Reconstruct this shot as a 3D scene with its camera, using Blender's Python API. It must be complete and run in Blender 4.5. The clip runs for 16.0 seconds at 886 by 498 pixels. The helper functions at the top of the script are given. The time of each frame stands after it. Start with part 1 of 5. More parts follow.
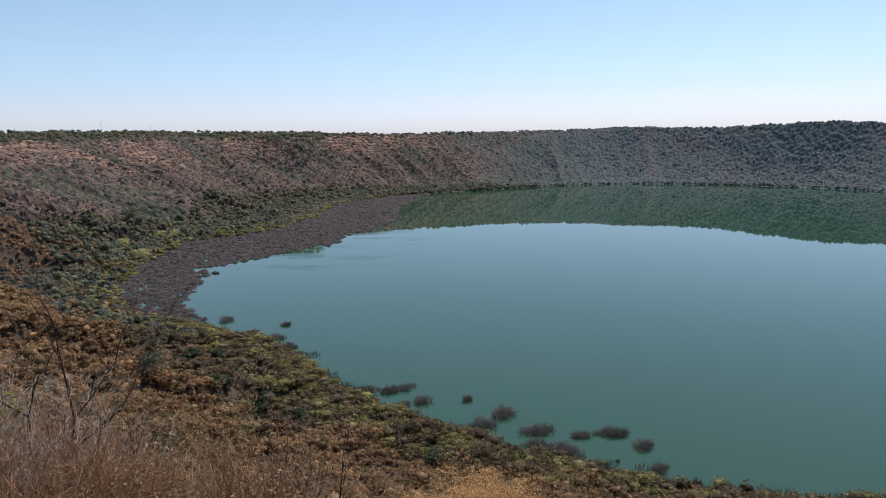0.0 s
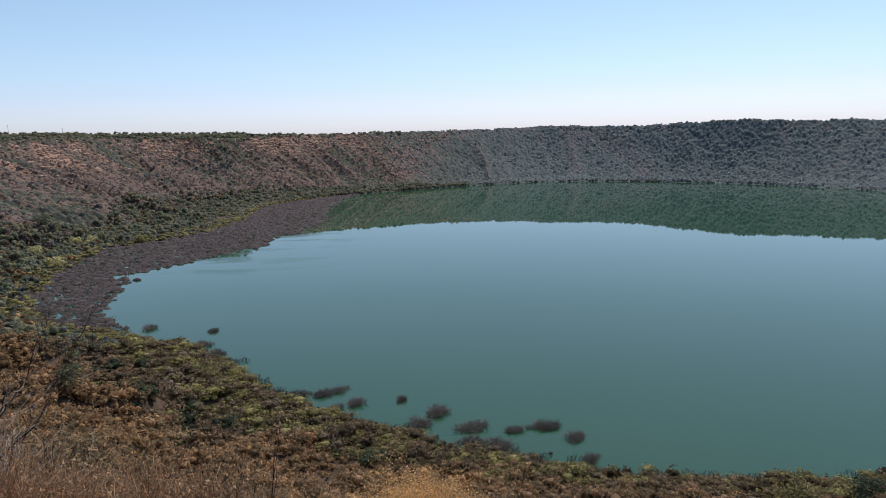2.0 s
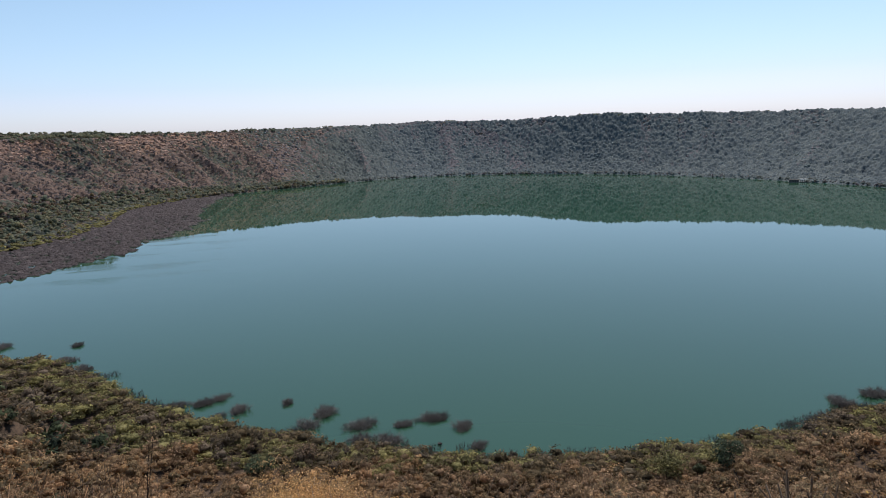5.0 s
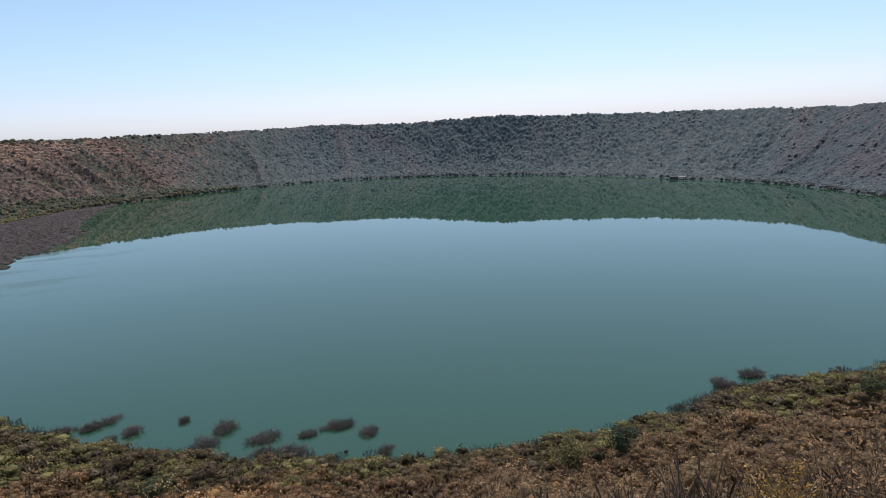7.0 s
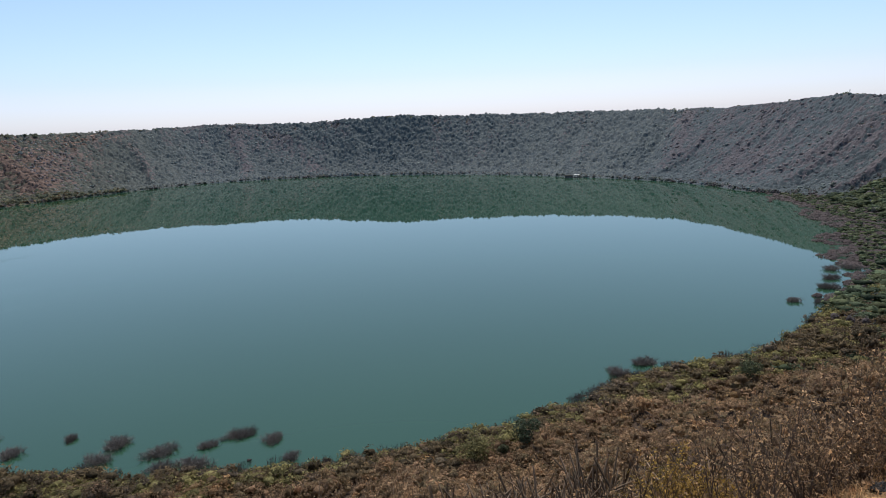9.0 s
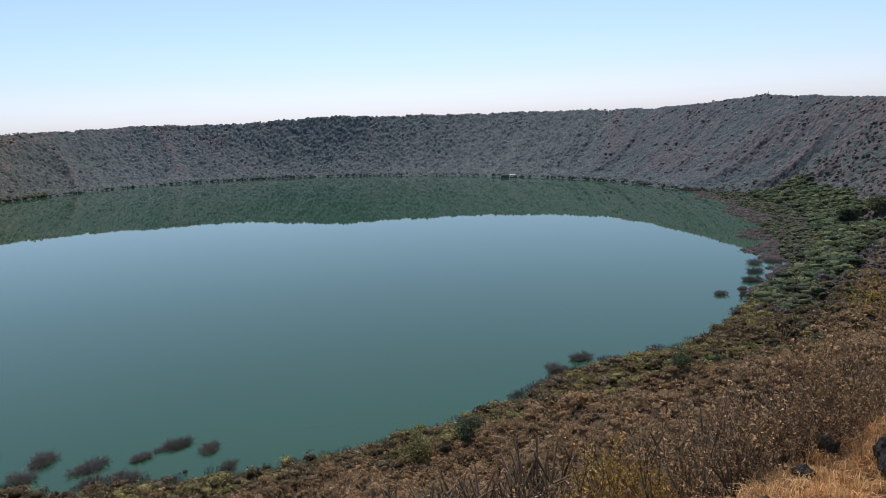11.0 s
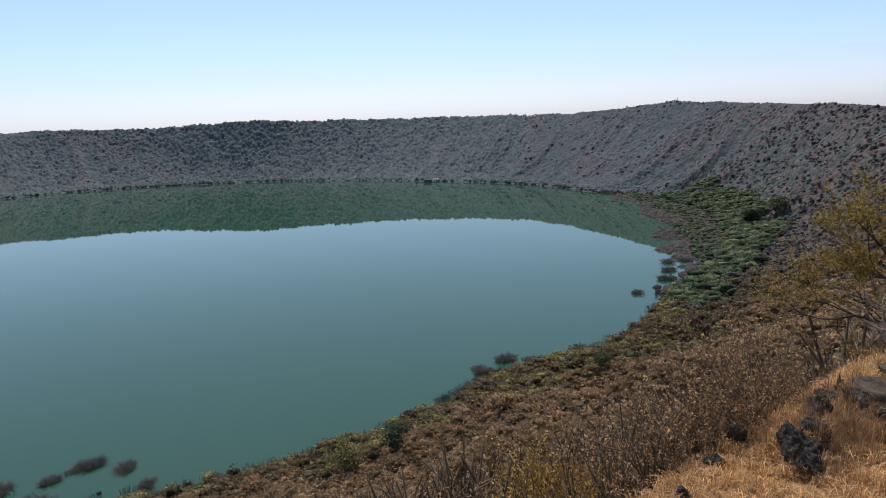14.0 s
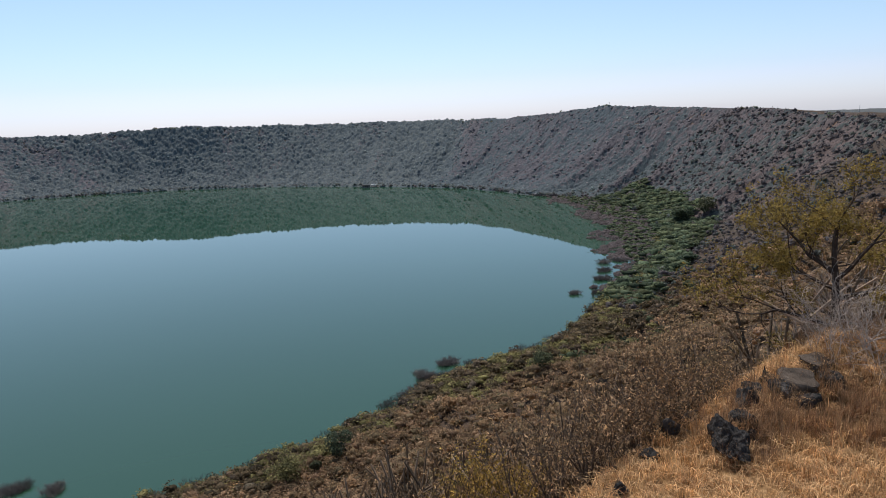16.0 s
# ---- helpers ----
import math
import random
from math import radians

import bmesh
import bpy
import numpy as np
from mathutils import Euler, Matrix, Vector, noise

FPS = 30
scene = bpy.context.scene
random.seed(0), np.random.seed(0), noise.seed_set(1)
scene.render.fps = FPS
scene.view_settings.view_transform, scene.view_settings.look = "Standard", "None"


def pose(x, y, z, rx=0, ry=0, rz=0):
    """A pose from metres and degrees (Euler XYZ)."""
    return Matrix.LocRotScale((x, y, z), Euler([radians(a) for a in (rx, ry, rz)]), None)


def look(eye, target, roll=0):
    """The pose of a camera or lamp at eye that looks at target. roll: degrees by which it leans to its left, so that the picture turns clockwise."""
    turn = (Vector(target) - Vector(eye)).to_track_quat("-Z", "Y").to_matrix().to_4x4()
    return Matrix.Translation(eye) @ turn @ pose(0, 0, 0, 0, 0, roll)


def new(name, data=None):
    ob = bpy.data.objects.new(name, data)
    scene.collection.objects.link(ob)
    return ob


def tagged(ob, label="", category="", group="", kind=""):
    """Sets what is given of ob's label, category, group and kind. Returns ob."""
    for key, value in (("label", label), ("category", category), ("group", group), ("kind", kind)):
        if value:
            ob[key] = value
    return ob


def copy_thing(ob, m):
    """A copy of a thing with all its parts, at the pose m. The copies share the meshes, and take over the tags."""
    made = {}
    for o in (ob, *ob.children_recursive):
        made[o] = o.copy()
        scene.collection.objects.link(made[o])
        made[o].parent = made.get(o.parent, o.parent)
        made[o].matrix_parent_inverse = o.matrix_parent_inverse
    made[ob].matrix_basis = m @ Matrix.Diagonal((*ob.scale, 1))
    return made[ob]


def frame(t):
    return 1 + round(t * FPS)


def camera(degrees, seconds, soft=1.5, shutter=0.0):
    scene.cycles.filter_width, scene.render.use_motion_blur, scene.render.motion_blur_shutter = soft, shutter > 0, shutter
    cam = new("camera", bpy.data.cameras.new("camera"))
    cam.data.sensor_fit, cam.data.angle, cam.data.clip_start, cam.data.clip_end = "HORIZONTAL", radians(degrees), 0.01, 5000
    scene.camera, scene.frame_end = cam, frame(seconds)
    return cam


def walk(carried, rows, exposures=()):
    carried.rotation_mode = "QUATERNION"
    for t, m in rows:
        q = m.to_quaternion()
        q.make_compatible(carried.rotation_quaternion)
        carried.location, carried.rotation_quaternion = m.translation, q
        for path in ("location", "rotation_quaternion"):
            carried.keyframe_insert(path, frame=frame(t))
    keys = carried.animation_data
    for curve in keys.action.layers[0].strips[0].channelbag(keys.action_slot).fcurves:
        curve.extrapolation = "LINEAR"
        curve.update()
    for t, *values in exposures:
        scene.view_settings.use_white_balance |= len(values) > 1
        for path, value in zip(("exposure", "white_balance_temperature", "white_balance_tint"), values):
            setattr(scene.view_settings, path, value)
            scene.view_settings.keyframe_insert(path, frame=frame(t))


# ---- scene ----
EYE = 125.0            # height of the eye above the lake, metres
ARM = 0.35             # the camera is held out at arm's length while its bearer turns
cam = camera(64.9, 16.0, soft=0.6)
ROWS = [
    (0.0, 80.47, 1.06, -0.18),
    (0.5, 80.67, 1.15, -1.54),
    (1.0, 80.77, 1.3, -2.76),
    (1.5, 80.43, 1.39, -4.49),
    (2.0, 80.33, 1.41, -5.99),
    (2.5, 80.09, 1.4, -7.92),
    (3.0, 80.3, 1.38, -9.05),
    (5.5, 79.39, 2.31, -17.83),
    (6.0, 79.21, 2.49, -19.87),
    (6.5, 79.41, 2.48, -22.81),
    (7.0, 79.62, 2.59, -24.4),
    (7.5, 79.15, 2.83, -26.58),
    (8.0, 79.19, 2.93, -28.85),
    (8.5, 79.14, 2.55, -30.96),
    (9.0, 79.25, 2.39, -32.49),
    (9.5, 79.09, 2.62, -33.94),
    (12.0, 79.58, 2.31, -39.75),
    (12.5, 79.85, 2.32, -40.7),
    (13.0, 79.87, 2.01, -41.6),
    (13.5, 79.6, 2.4, -43.05),
    (14.0, 79.22, 2.32, -43.94),
    (14.5, 79.29, 2.4, -45.82),
    (15.0, 79.4, 2.39, -47.06),
    (15.5, 79.44, 2.2, -48.21),
    (16.0, 79.39, 2.54, -49.02)
]
walk(cam, [(t, pose(ARM * math.sin(radians(-rz)), ARM * math.cos(radians(-rz)), EYE, rx, ry, rz)) for t, rx, ry, rz in ROWS],
     exposures=[(0.0, 0.0, 6150, 12), (16.0, 0.0, 6150, 12)])

# ---- sky and sun ----
SUN_AZ, SUN_EL = 33.0, 60.0      # degrees; azimuth clockwise from +y
world = bpy.data.worlds.new("sky")
scene.world = world
world.use_nodes = True
wn = world.node_tree.nodes
sky = wn.new("ShaderNodeTexSky")
sky.sky_type = "NISHITA"
sky.sun_disc = False
sky.sun_elevation, sky.sun_rotation = radians(SUN_EL), radians(SUN_AZ)
sky.altitude, sky.air_density, sky.dust_density, sky.ozone_density = 500, 0.9, 0.65, 0.7
wn["Background"].inputs["Strength"].default_value = 0.121
hs = wn.new("ShaderNodeHueSaturation")
hs.inputs["Saturation"].default_value = 0.66
# the clear upper sky leans to cyan, the dusty air low down to lavender
sep = wn.new("ShaderNodeSeparateColor")
ratio = wn.new("ShaderNodeMath")
ratio.operation = "DIVIDE"
clear = wn.new("ShaderNodeMapRange")
clear.inputs["From Min"].default_value, clear.inputs["From Max"].default_value = 0.42, 0.95
tone = wn.new("ShaderNodeMix")
tone.data_type = "RGBA"
tone.inputs[6].default_value, tone.inputs[7].default_value = (0.80, 0.985, 1.05, 1), (0.905, 0.94, 1.12, 1)
tint = wn.new("ShaderNodeMix")
tint.data_type, tint.blend_type = "RGBA", "MULTIPLY"
tint.inputs[0].default_value = 1.0
sky_link = world.node_tree.links.new
sky_link(sky.outputs["Color"], sep.inputs[0])
sky_link(sep.outputs[0], ratio.inputs[0])
sky_link(sep.outputs[2], ratio.inputs[1])
sky_link(ratio.outputs[0], clear.inputs["Value"])
sky_link(clear.outputs["Result"], tone.inputs[0])
sky_link(sky.outputs["Color"], hs.inputs["Color"])
sky_link(hs.outputs["Color"], tint.inputs[6])
sky_link(tone.outputs[2], tint.inputs[7])
sky_link(tint.outputs[2], wn["Background"].inputs["Color"])
sun = new("sun", bpy.data.lights.new("sun", "SUN"))
sun.data.energy, sun.data.angle, sun.data.color = 4.5, radians(0.53), (1.0, 0.91, 0.78)
_sa, _se = radians(SUN_AZ), radians(SUN_EL)
sun.matrix_world = look((0, 0, 300), (-math.sin(_sa) * math.cos(_se), -math.cos(_sa) * math.cos(_se), 300 - math.sin(_se)))



# ---- materials ----
def material(name, rough=0.9, spec=0.2):
    m = bpy.data.materials.new(name)
    m.use_nodes = True
    b = m.node_tree.nodes["Principled BSDF"]
    b.inputs["Roughness"].default_value = rough
    b.inputs["Specular IOR Level"].default_value = spec
    return m, m.node_tree.nodes, m.node_tree.links, b


def ramp(nodes, links, src, stops):
    r = nodes.new("ShaderNodeValToRGB")
    e = r.color_ramp.elements
    while len(e) < len(stops):
        e.new(0.5)
    for el, (pos, col) in zip(e, stops):
        el.position, el.color = pos, (*col, 1)
    links.new(src, r.inputs["Fac"])
    return r.outputs["Color"]


def noise_tex(nodes, links, scale, detail=4.0, rough=0.6, src=None):
    n = nodes.new("ShaderNodeTexNoise")
    n.inputs["Scale"].default_value = scale
    n.inputs["Detail"].default_value = detail
    n.inputs["Roughness"].default_value = rough
    if src is None:
        src = nodes.new("ShaderNodeNewGeometry").outputs["Position"]
    links.new(src, n.inputs["Vector"])
    return n.outputs["Fac"]


def mixc(nodes, links, fac, a, b, blend="MIX"):
    n = nodes.new("ShaderNodeMix")
    n.data_type, n.blend_type = "RGBA", blend
    for sock, val in ((n.inputs[0], fac), (n.inputs[6], a), (n.inputs[7], b)):
        if isinstance(val, (int, float)):
            sock.default_value = val
        elif isinstance(val, tuple):
            sock.default_value = (*val, 1)
        else:
            links.new(val, sock)
    return n.outputs[2]


def math_node(nodes, links, op, a, b=0.0, clamp=False):
    n = nodes.new("ShaderNodeMath")
    n.operation, n.use_clamp = op, clamp
    for sock, val in zip(n.inputs, (a, b)):
        if isinstance(val, (int, float)):
            sock.default_value = val
        else:
            links.new(val, sock)
    return n.outputs[0]


def bump(nodes, links, bsdf, height, strength, distance):
    b = nodes.new("ShaderNodeBump")
    b.inputs["Strength"].default_value, b.inputs["Distance"].default_value = strength, distance
    links.new(height, b.inputs["Height"])
    links.new(b.outputs["Normal"], bsdf.inputs["Normal"])


def leafy(name, cols, rough=0.8, glow=0.35, single=False, spark=1.1, mottle=0.0):
    """Foliage: a tone for each plant, a small shift for each leaf or clump, and some light let through."""
    m, n, l, b = material(name, rough, 0.15)
    geo = n.new("ShaderNodeNewGeometry").outputs["Random Per Island"]
    if single:
        tone = n.new("ShaderNodeObjectInfo").outputs["Random"]
    else:
        a = n.new("ShaderNodeAttribute")
        a.attribute_name = "tone"
        tone = a.outputs["Fac"]
    f = math_node(n, l, "ADD", math_node(n, l, "MULTIPLY", tone, 0.72), math_node(n, l, "MULTIPLY", geo, 0.28))
    k = len(cols) - 1
    c = ramp(n, l, f, [(i / k, col) for i, col in enumerate(cols)])
    v = n.new("ShaderNodeHueSaturation")
    l.new(c, v.inputs["Color"])
    l.new(math_node(n, l, "ADD", math_node(n, l, "MULTIPLY", math_node(n, l, "POWER", geo, 1.6), spark), 1.0 - spark * 0.42), v.inputs["Value"])
    c = v.outputs["Color"]
    if mottle:
        grain = noise_tex(n, l, mottle, 4.0, 0.8)
        c = mixc(n, l, 1.0, c, ramp(n, l, grain, [(0.38, (0.5, 0.5, 0.5)), (0.5, (1.0, 1.0, 1.0)), (0.62, (1.6, 1.6, 1.6))]), "MULTIPLY")
        bump(n, l, b, grain, 1.0, 1.2 / mottle)
    l.new(c, b.inputs["Base Color"])
    if glow:
        t = n.new("ShaderNodeBsdfTranslucent")
        l.new(c, t.inputs["Color"])
        mx = n.new("ShaderNodeMixShader")
        mx.inputs[0].default_value = glow
        l.new(b.outputs[0], mx.inputs[1])
        l.new(t.outputs[0], mx.inputs[2])
        l.new(mx.outputs[0], n["Material Output"].inputs["Surface"])
    return m


DRY = [(0.203, 0.123, 0.070), (0.360, 0.218, 0.116), (0.452, 0.295, 0.168), (0.255, 0.186, 0.104), (0.499, 0.304, 0.148)]
MAUVE = [(0.206, 0.136, 0.085), (0.337, 0.221, 0.140), (0.234, 0.166, 0.094), (0.418, 0.273, 0.169), (0.206, 0.168, 0.100), (0.380, 0.223, 0.117)]
OLIVE = [(0.091, 0.074, 0.046), (0.155, 0.120, 0.071), (0.215, 0.157, 0.088), (0.123, 0.099, 0.067), (0.206, 0.134, 0.088)]
GREEN = [(0.061, 0.080, 0.056), (0.083, 0.107, 0.063), (0.111, 0.129, 0.070), (0.116, 0.109, 0.070)]
ACACIA = [(0.165, 0.154, 0.074), (0.240, 0.218, 0.094), (0.315, 0.278, 0.113), (0.190, 0.172, 0.085)]
CANOPY = [(0.079, 0.113, 0.072), (0.111, 0.148, 0.086), (0.166, 0.187, 0.096), (0.091, 0.122, 0.077)]
SODDEN = [(0.115, 0.108, 0.104), (0.150, 0.138, 0.132), (0.19, 0.172, 0.162)]
# far wall bushes: pale blue-grey, with the air's haze put into the colour
HAZY_GREEN = [(0.180, 0.226, 0.232), (0.215, 0.262, 0.262), (0.262, 0.298, 0.282), (0.232, 0.268, 0.272)]
HAZY_DRY = [(0.196, 0.178, 0.192), (0.231, 0.207, 0.218), (0.268, 0.234, 0.236), (0.212, 0.199, 0.213)]
YELLOW = [(0.46, 0.43, 0.20), (0.56, 0.51, 0.25), (0.42, 0.40, 0.18)]
M_DRY, M_OLIVE, M_GREEN = leafy("dry_leaves", DRY, glow=0.52, spark=0.95, mottle=2.4), leafy("olive_leaves", OLIVE, glow=0.45, mottle=2.4), leafy("green_leaves", GREEN, glow=0.5, mottle=2.4)
# far wall foliage, haze included in its base tones
M_HAZYG, M_HAZYD = leafy("hazed_thorn_scrub", HAZY_GREEN, glow=0.3, spark=0.25, mottle=0.8), leafy("hazed_leafless_scrub", HAZY_DRY, glow=0.3, spark=0.25, mottle=0.8)
M_MAUVE, M_CANOPY = leafy("mauve_brown_leaves", MAUVE, glow=0.52, spark=0.95, mottle=2.4), leafy("canopy_leaves", CANOPY, glow=0.45, mottle=2.4)
M_SODDEN = leafy("sodden_twigs", SODDEN, glow=0.15, single=True, spark=0.2)
M_WOODS = leafy("woodland_leaves", [(0.122, 0.144, 0.112), (0.165, 0.182, 0.128), (0.245, 0.235, 0.142), (0.205, 0.175, 0.128)], glow=0.5, spark=0.7)
M_THICKET = leafy("thicket_twigs", [(0.070, 0.058, 0.060), (0.092, 0.076, 0.078), (0.124, 0.102, 0.102)], glow=0.3, spark=0.25, mottle=1.2)
M_GOLDBUSH = leafy("golden_bush_leaf", [(0.36, 0.225, 0.055), (0.47, 0.31, 0.085), (0.30, 0.185, 0.05)], single=True, glow=0.45)
M_BROWNTWIG = leafy("brown_twigs", [(0.19, 0.132, 0.088), (0.25, 0.18, 0.122), (0.32, 0.24, 0.17)], glow=0.25)
M_DEADBRUSH = leafy("dead_brush", [(0.128, 0.098, 0.072), (0.165, 0.126, 0.090), (0.205, 0.158, 0.112)], glow=0.35, spark=0.8, mottle=2.4)
# mid-distance scrub: part of the far haze is mixed into these tones
M_MIDD = leafy("half_hazed_brown_scrub", [(0.118, 0.106, 0.112), (0.147, 0.131, 0.136), (0.178, 0.152, 0.150), (0.133, 0.124, 0.130)], glow=0.4, spark=0.6, mottle=1.5)
M_MIDG = leafy("half_hazed_green_scrub", [(0.118, 0.138, 0.134), (0.142, 0.165, 0.150), (0.175, 0.19, 0.162), (0.150, 0.155, 0.145)], glow=0.45, spark=0.6, mottle=1.5)


def canopy_material(name, dries, greens, hazy_dries, hazy_greens):
    """Scrub seen from afar: a dry and a leafy tone for each crown, a haze-tinted pair of both, and twiggy grain."""
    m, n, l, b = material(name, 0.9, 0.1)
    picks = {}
    for key in ("tone", "leafy", "hazy"):
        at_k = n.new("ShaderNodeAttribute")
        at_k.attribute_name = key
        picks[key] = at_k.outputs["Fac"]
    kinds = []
    for pair in ((dries, greens), (hazy_dries, hazy_greens)):
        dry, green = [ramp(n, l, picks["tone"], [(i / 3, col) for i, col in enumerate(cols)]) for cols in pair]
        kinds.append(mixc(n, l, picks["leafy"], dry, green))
    c = mixc(n, l, picks["hazy"], *kinds)
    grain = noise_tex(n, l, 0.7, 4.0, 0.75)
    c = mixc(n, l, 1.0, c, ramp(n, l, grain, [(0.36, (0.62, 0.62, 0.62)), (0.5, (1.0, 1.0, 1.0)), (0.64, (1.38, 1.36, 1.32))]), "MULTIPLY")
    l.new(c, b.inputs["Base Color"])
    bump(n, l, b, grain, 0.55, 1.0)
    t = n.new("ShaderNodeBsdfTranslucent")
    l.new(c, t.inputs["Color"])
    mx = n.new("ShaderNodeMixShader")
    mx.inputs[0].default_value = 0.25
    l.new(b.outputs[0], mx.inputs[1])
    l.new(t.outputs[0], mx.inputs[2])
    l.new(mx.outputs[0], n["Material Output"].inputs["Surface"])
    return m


# the last two palettes carry blue-grey haze in their colour
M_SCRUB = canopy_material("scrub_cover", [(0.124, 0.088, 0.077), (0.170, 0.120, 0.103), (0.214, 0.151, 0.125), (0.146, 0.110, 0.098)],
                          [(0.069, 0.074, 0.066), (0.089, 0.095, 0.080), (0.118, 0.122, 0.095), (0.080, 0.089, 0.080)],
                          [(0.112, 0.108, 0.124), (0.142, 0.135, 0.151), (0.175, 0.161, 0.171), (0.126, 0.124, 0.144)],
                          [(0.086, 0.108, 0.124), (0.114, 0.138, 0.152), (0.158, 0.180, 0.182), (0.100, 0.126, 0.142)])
M_LEDGE = leafy("ledge_leaves", [(0.20, 0.12, 0.07), (0.30, 0.185, 0.105), (0.38, 0.26, 0.16), (0.24, 0.13, 0.07)], glow=0.4)
M_PALEGOLD = leafy("pale_golden_leaf", [(0.55, 0.33, 0.13), (0.66, 0.43, 0.20), (0.50, 0.27, 0.10), (0.72, 0.53, 0.30)], glow=0.4, single=True)
M_ACACIA = leafy("acacia_leaves", ACACIA, glow=0.5, mottle=2.4)
M_DRY1, M_OLIVE1, M_GREEN1 = leafy("dry_leaf", DRY, single=True), leafy("olive_leaf", OLIVE, single=True), leafy("green_leaf", GREEN, single=True)
M_ACACIA1, M_YELLOW1 = leafy("acacia_leaf", ACACIA, single=True), leafy("yellow_leaf", YELLOW, single=True)
M_GOLD = leafy("golden_leaf", [(0.19, 0.138, 0.036), (0.31, 0.215, 0.058), (0.165, 0.145, 0.05), (0.43, 0.29, 0.08)], single=True, glow=0.4)
M_STRAW = leafy("straw", [(0.44, 0.225, 0.092), (0.58, 0.335, 0.148), (0.68, 0.46, 0.245), (0.35, 0.165, 0.07)], glow=0.3)


M_PALE1 = leafy("curled_leaf", [(0.221, 0.127, 0.064), (0.332, 0.205, 0.107), (0.425, 0.287, 0.164), (0.289, 0.160, 0.075)], single=True, spark=1.3)
M_WEED = leafy("dead_weed", [(0.258, 0.127, 0.066), (0.344, 0.193, 0.102), (0.430, 0.283, 0.164), (0.189, 0.102, 0.061)], glow=0.3)


def bark(name, dark, light):
    m, n, l, b = material(name, 0.9, 0.2)
    f = noise_tex(n, l, 9.0, 6.0)
    l.new(ramp(n, l, f, [(0.3, dark), (0.7, light)]), b.inputs["Base Color"])
    bump(n, l, b, noise_tex(n, l, 40.0), 0.5, 0.02)
    return m


M_BARK = bark("bark", (0.032, 0.023, 0.019), (0.080, 0.058, 0.046))
M_STEM = bark("grey_brown_stem", (0.072, 0.050, 0.037), (0.17, 0.122, 0.088))
M_REDTWIG = leafy("reddish_twigs", [(0.28, 0.145, 0.08), (0.38, 0.21, 0.115), (0.46, 0.30, 0.18)], glow=0.3, spark=0.6)
M_TWIG = bark("bleached_twig", (0.34, 0.27, 0.22), (0.58, 0.50, 0.43))

# rock: dark weathered basalt with pale lichen
M_ROCK, n, l, b = material("basalt", 0.85, 0.3)
c = ramp(n, l, noise_tex(n, l, 3.0, 8.0, 0.7), [(0.3, (0.020, 0.018, 0.018)), (0.52, (0.058, 0.052, 0.049)), (0.66, (0.15, 0.13, 0.118)), (0.8, (0.26, 0.23, 0.20))])
l.new(c, b.inputs["Base Color"])
pits = n.new("ShaderNodeTexVoronoi")
pits.inputs["Scale"].default_value = 9.0
l.new(n.new("ShaderNodeNewGeometry").outputs["Position"], pits.inputs["Vector"])
bump(n, l, b, math_node(n, l, "ADD", noise_tex(n, l, 14.0, 8.0, 0.7), pits.outputs["Distance"]), 1.0, 0.16)
M_SLAB, n, l, b = material("weathered_basalt", 0.9, 0.2)
c = ramp(n, l, noise_tex(n, l, 2.2, 8.0, 0.7), [(0.3, (0.04, 0.032, 0.027)), (0.52, (0.115, 0.088, 0.068)), (0.78, (0.24, 0.19, 0.15))])
l.new(c, b.inputs["Base Color"])
bump(n, l, b, noise_tex(n, l, 9.0, 8.0, 0.75), 0.9, 0.06)

M_LEDGEROCK, n, l, b = material("reddish_rock", 0.9, 0.15)
at_r = n.new("ShaderNodeAttribute")
at_r.attribute_name = "tone"
c = ramp(n, l, at_r.outputs["Fac"], [(0.0, (0.22, 0.138, 0.108)), (0.5, (0.33, 0.218, 0.170)), (1.0, (0.44, 0.305, 0.240))])
grain = noise_tex(n, l, 0.8, 6.0, 0.75)
l.new(mixc(n, l, 1.0, c, ramp(n, l, grain, [(0.35, (0.6, 0.58, 0.56)), (0.6, (1.15, 1.15, 1.15))]), "MULTIPLY"), b.inputs["Base Color"])
bump(n, l, b, grain, 0.8, 0.8)

# ground: red-brown soil, grey litter and straw, with bare orange earth where "bare" says so
M_GROUND, n, l, b = material("soil", 0.95, 0.1)
big = noise_tex(n, l, 0.012, 6.0, 0.65)
mid = noise_tex(n, l, 0.09, 6.0, 0.7)
fine = noise_tex(n, l, 2.5, 6.0, 0.7)
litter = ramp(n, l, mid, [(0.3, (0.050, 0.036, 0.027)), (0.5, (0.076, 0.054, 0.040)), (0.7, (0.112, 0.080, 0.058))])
# low scrub cover, with blue-grey haze mixed into its colour
hazy_scrub = ramp(n, l, mid, [(0.3, (0.082, 0.095, 0.102)), (0.5, (0.10, 0.11, 0.114)), (0.7, (0.125, 0.122, 0.12))])
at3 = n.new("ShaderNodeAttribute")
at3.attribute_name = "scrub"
litter = mixc(n, l, at3.outputs["Fac"], litter, hazy_scrub)
clumps = noise_tex(n, l, 0.55, 5.0, 0.75)
litter = mixc(n, l, 1.0, litter, ramp(n, l, clumps, [(0.36, (0.45, 0.42, 0.40)), (0.5, (1.0, 1.0, 1.0)), (0.64, (1.5, 1.42, 1.3))]), "MULTIPLY")
earth = ramp(n, l, mid, [(0.3, (0.19, 0.115, 0.082)), (0.55, (0.33, 0.205, 0.145)), (0.75, (0.46, 0.31, 0.225))])
straw = ramp(n, l, fine, [(0.3, (0.16, 0.085, 0.04)), (0.55, (0.28, 0.165, 0.075)), (0.75, (0.38, 0.25, 0.13))])
at = n.new("ShaderNodeAttribute")
at.attribute_name = "bare"
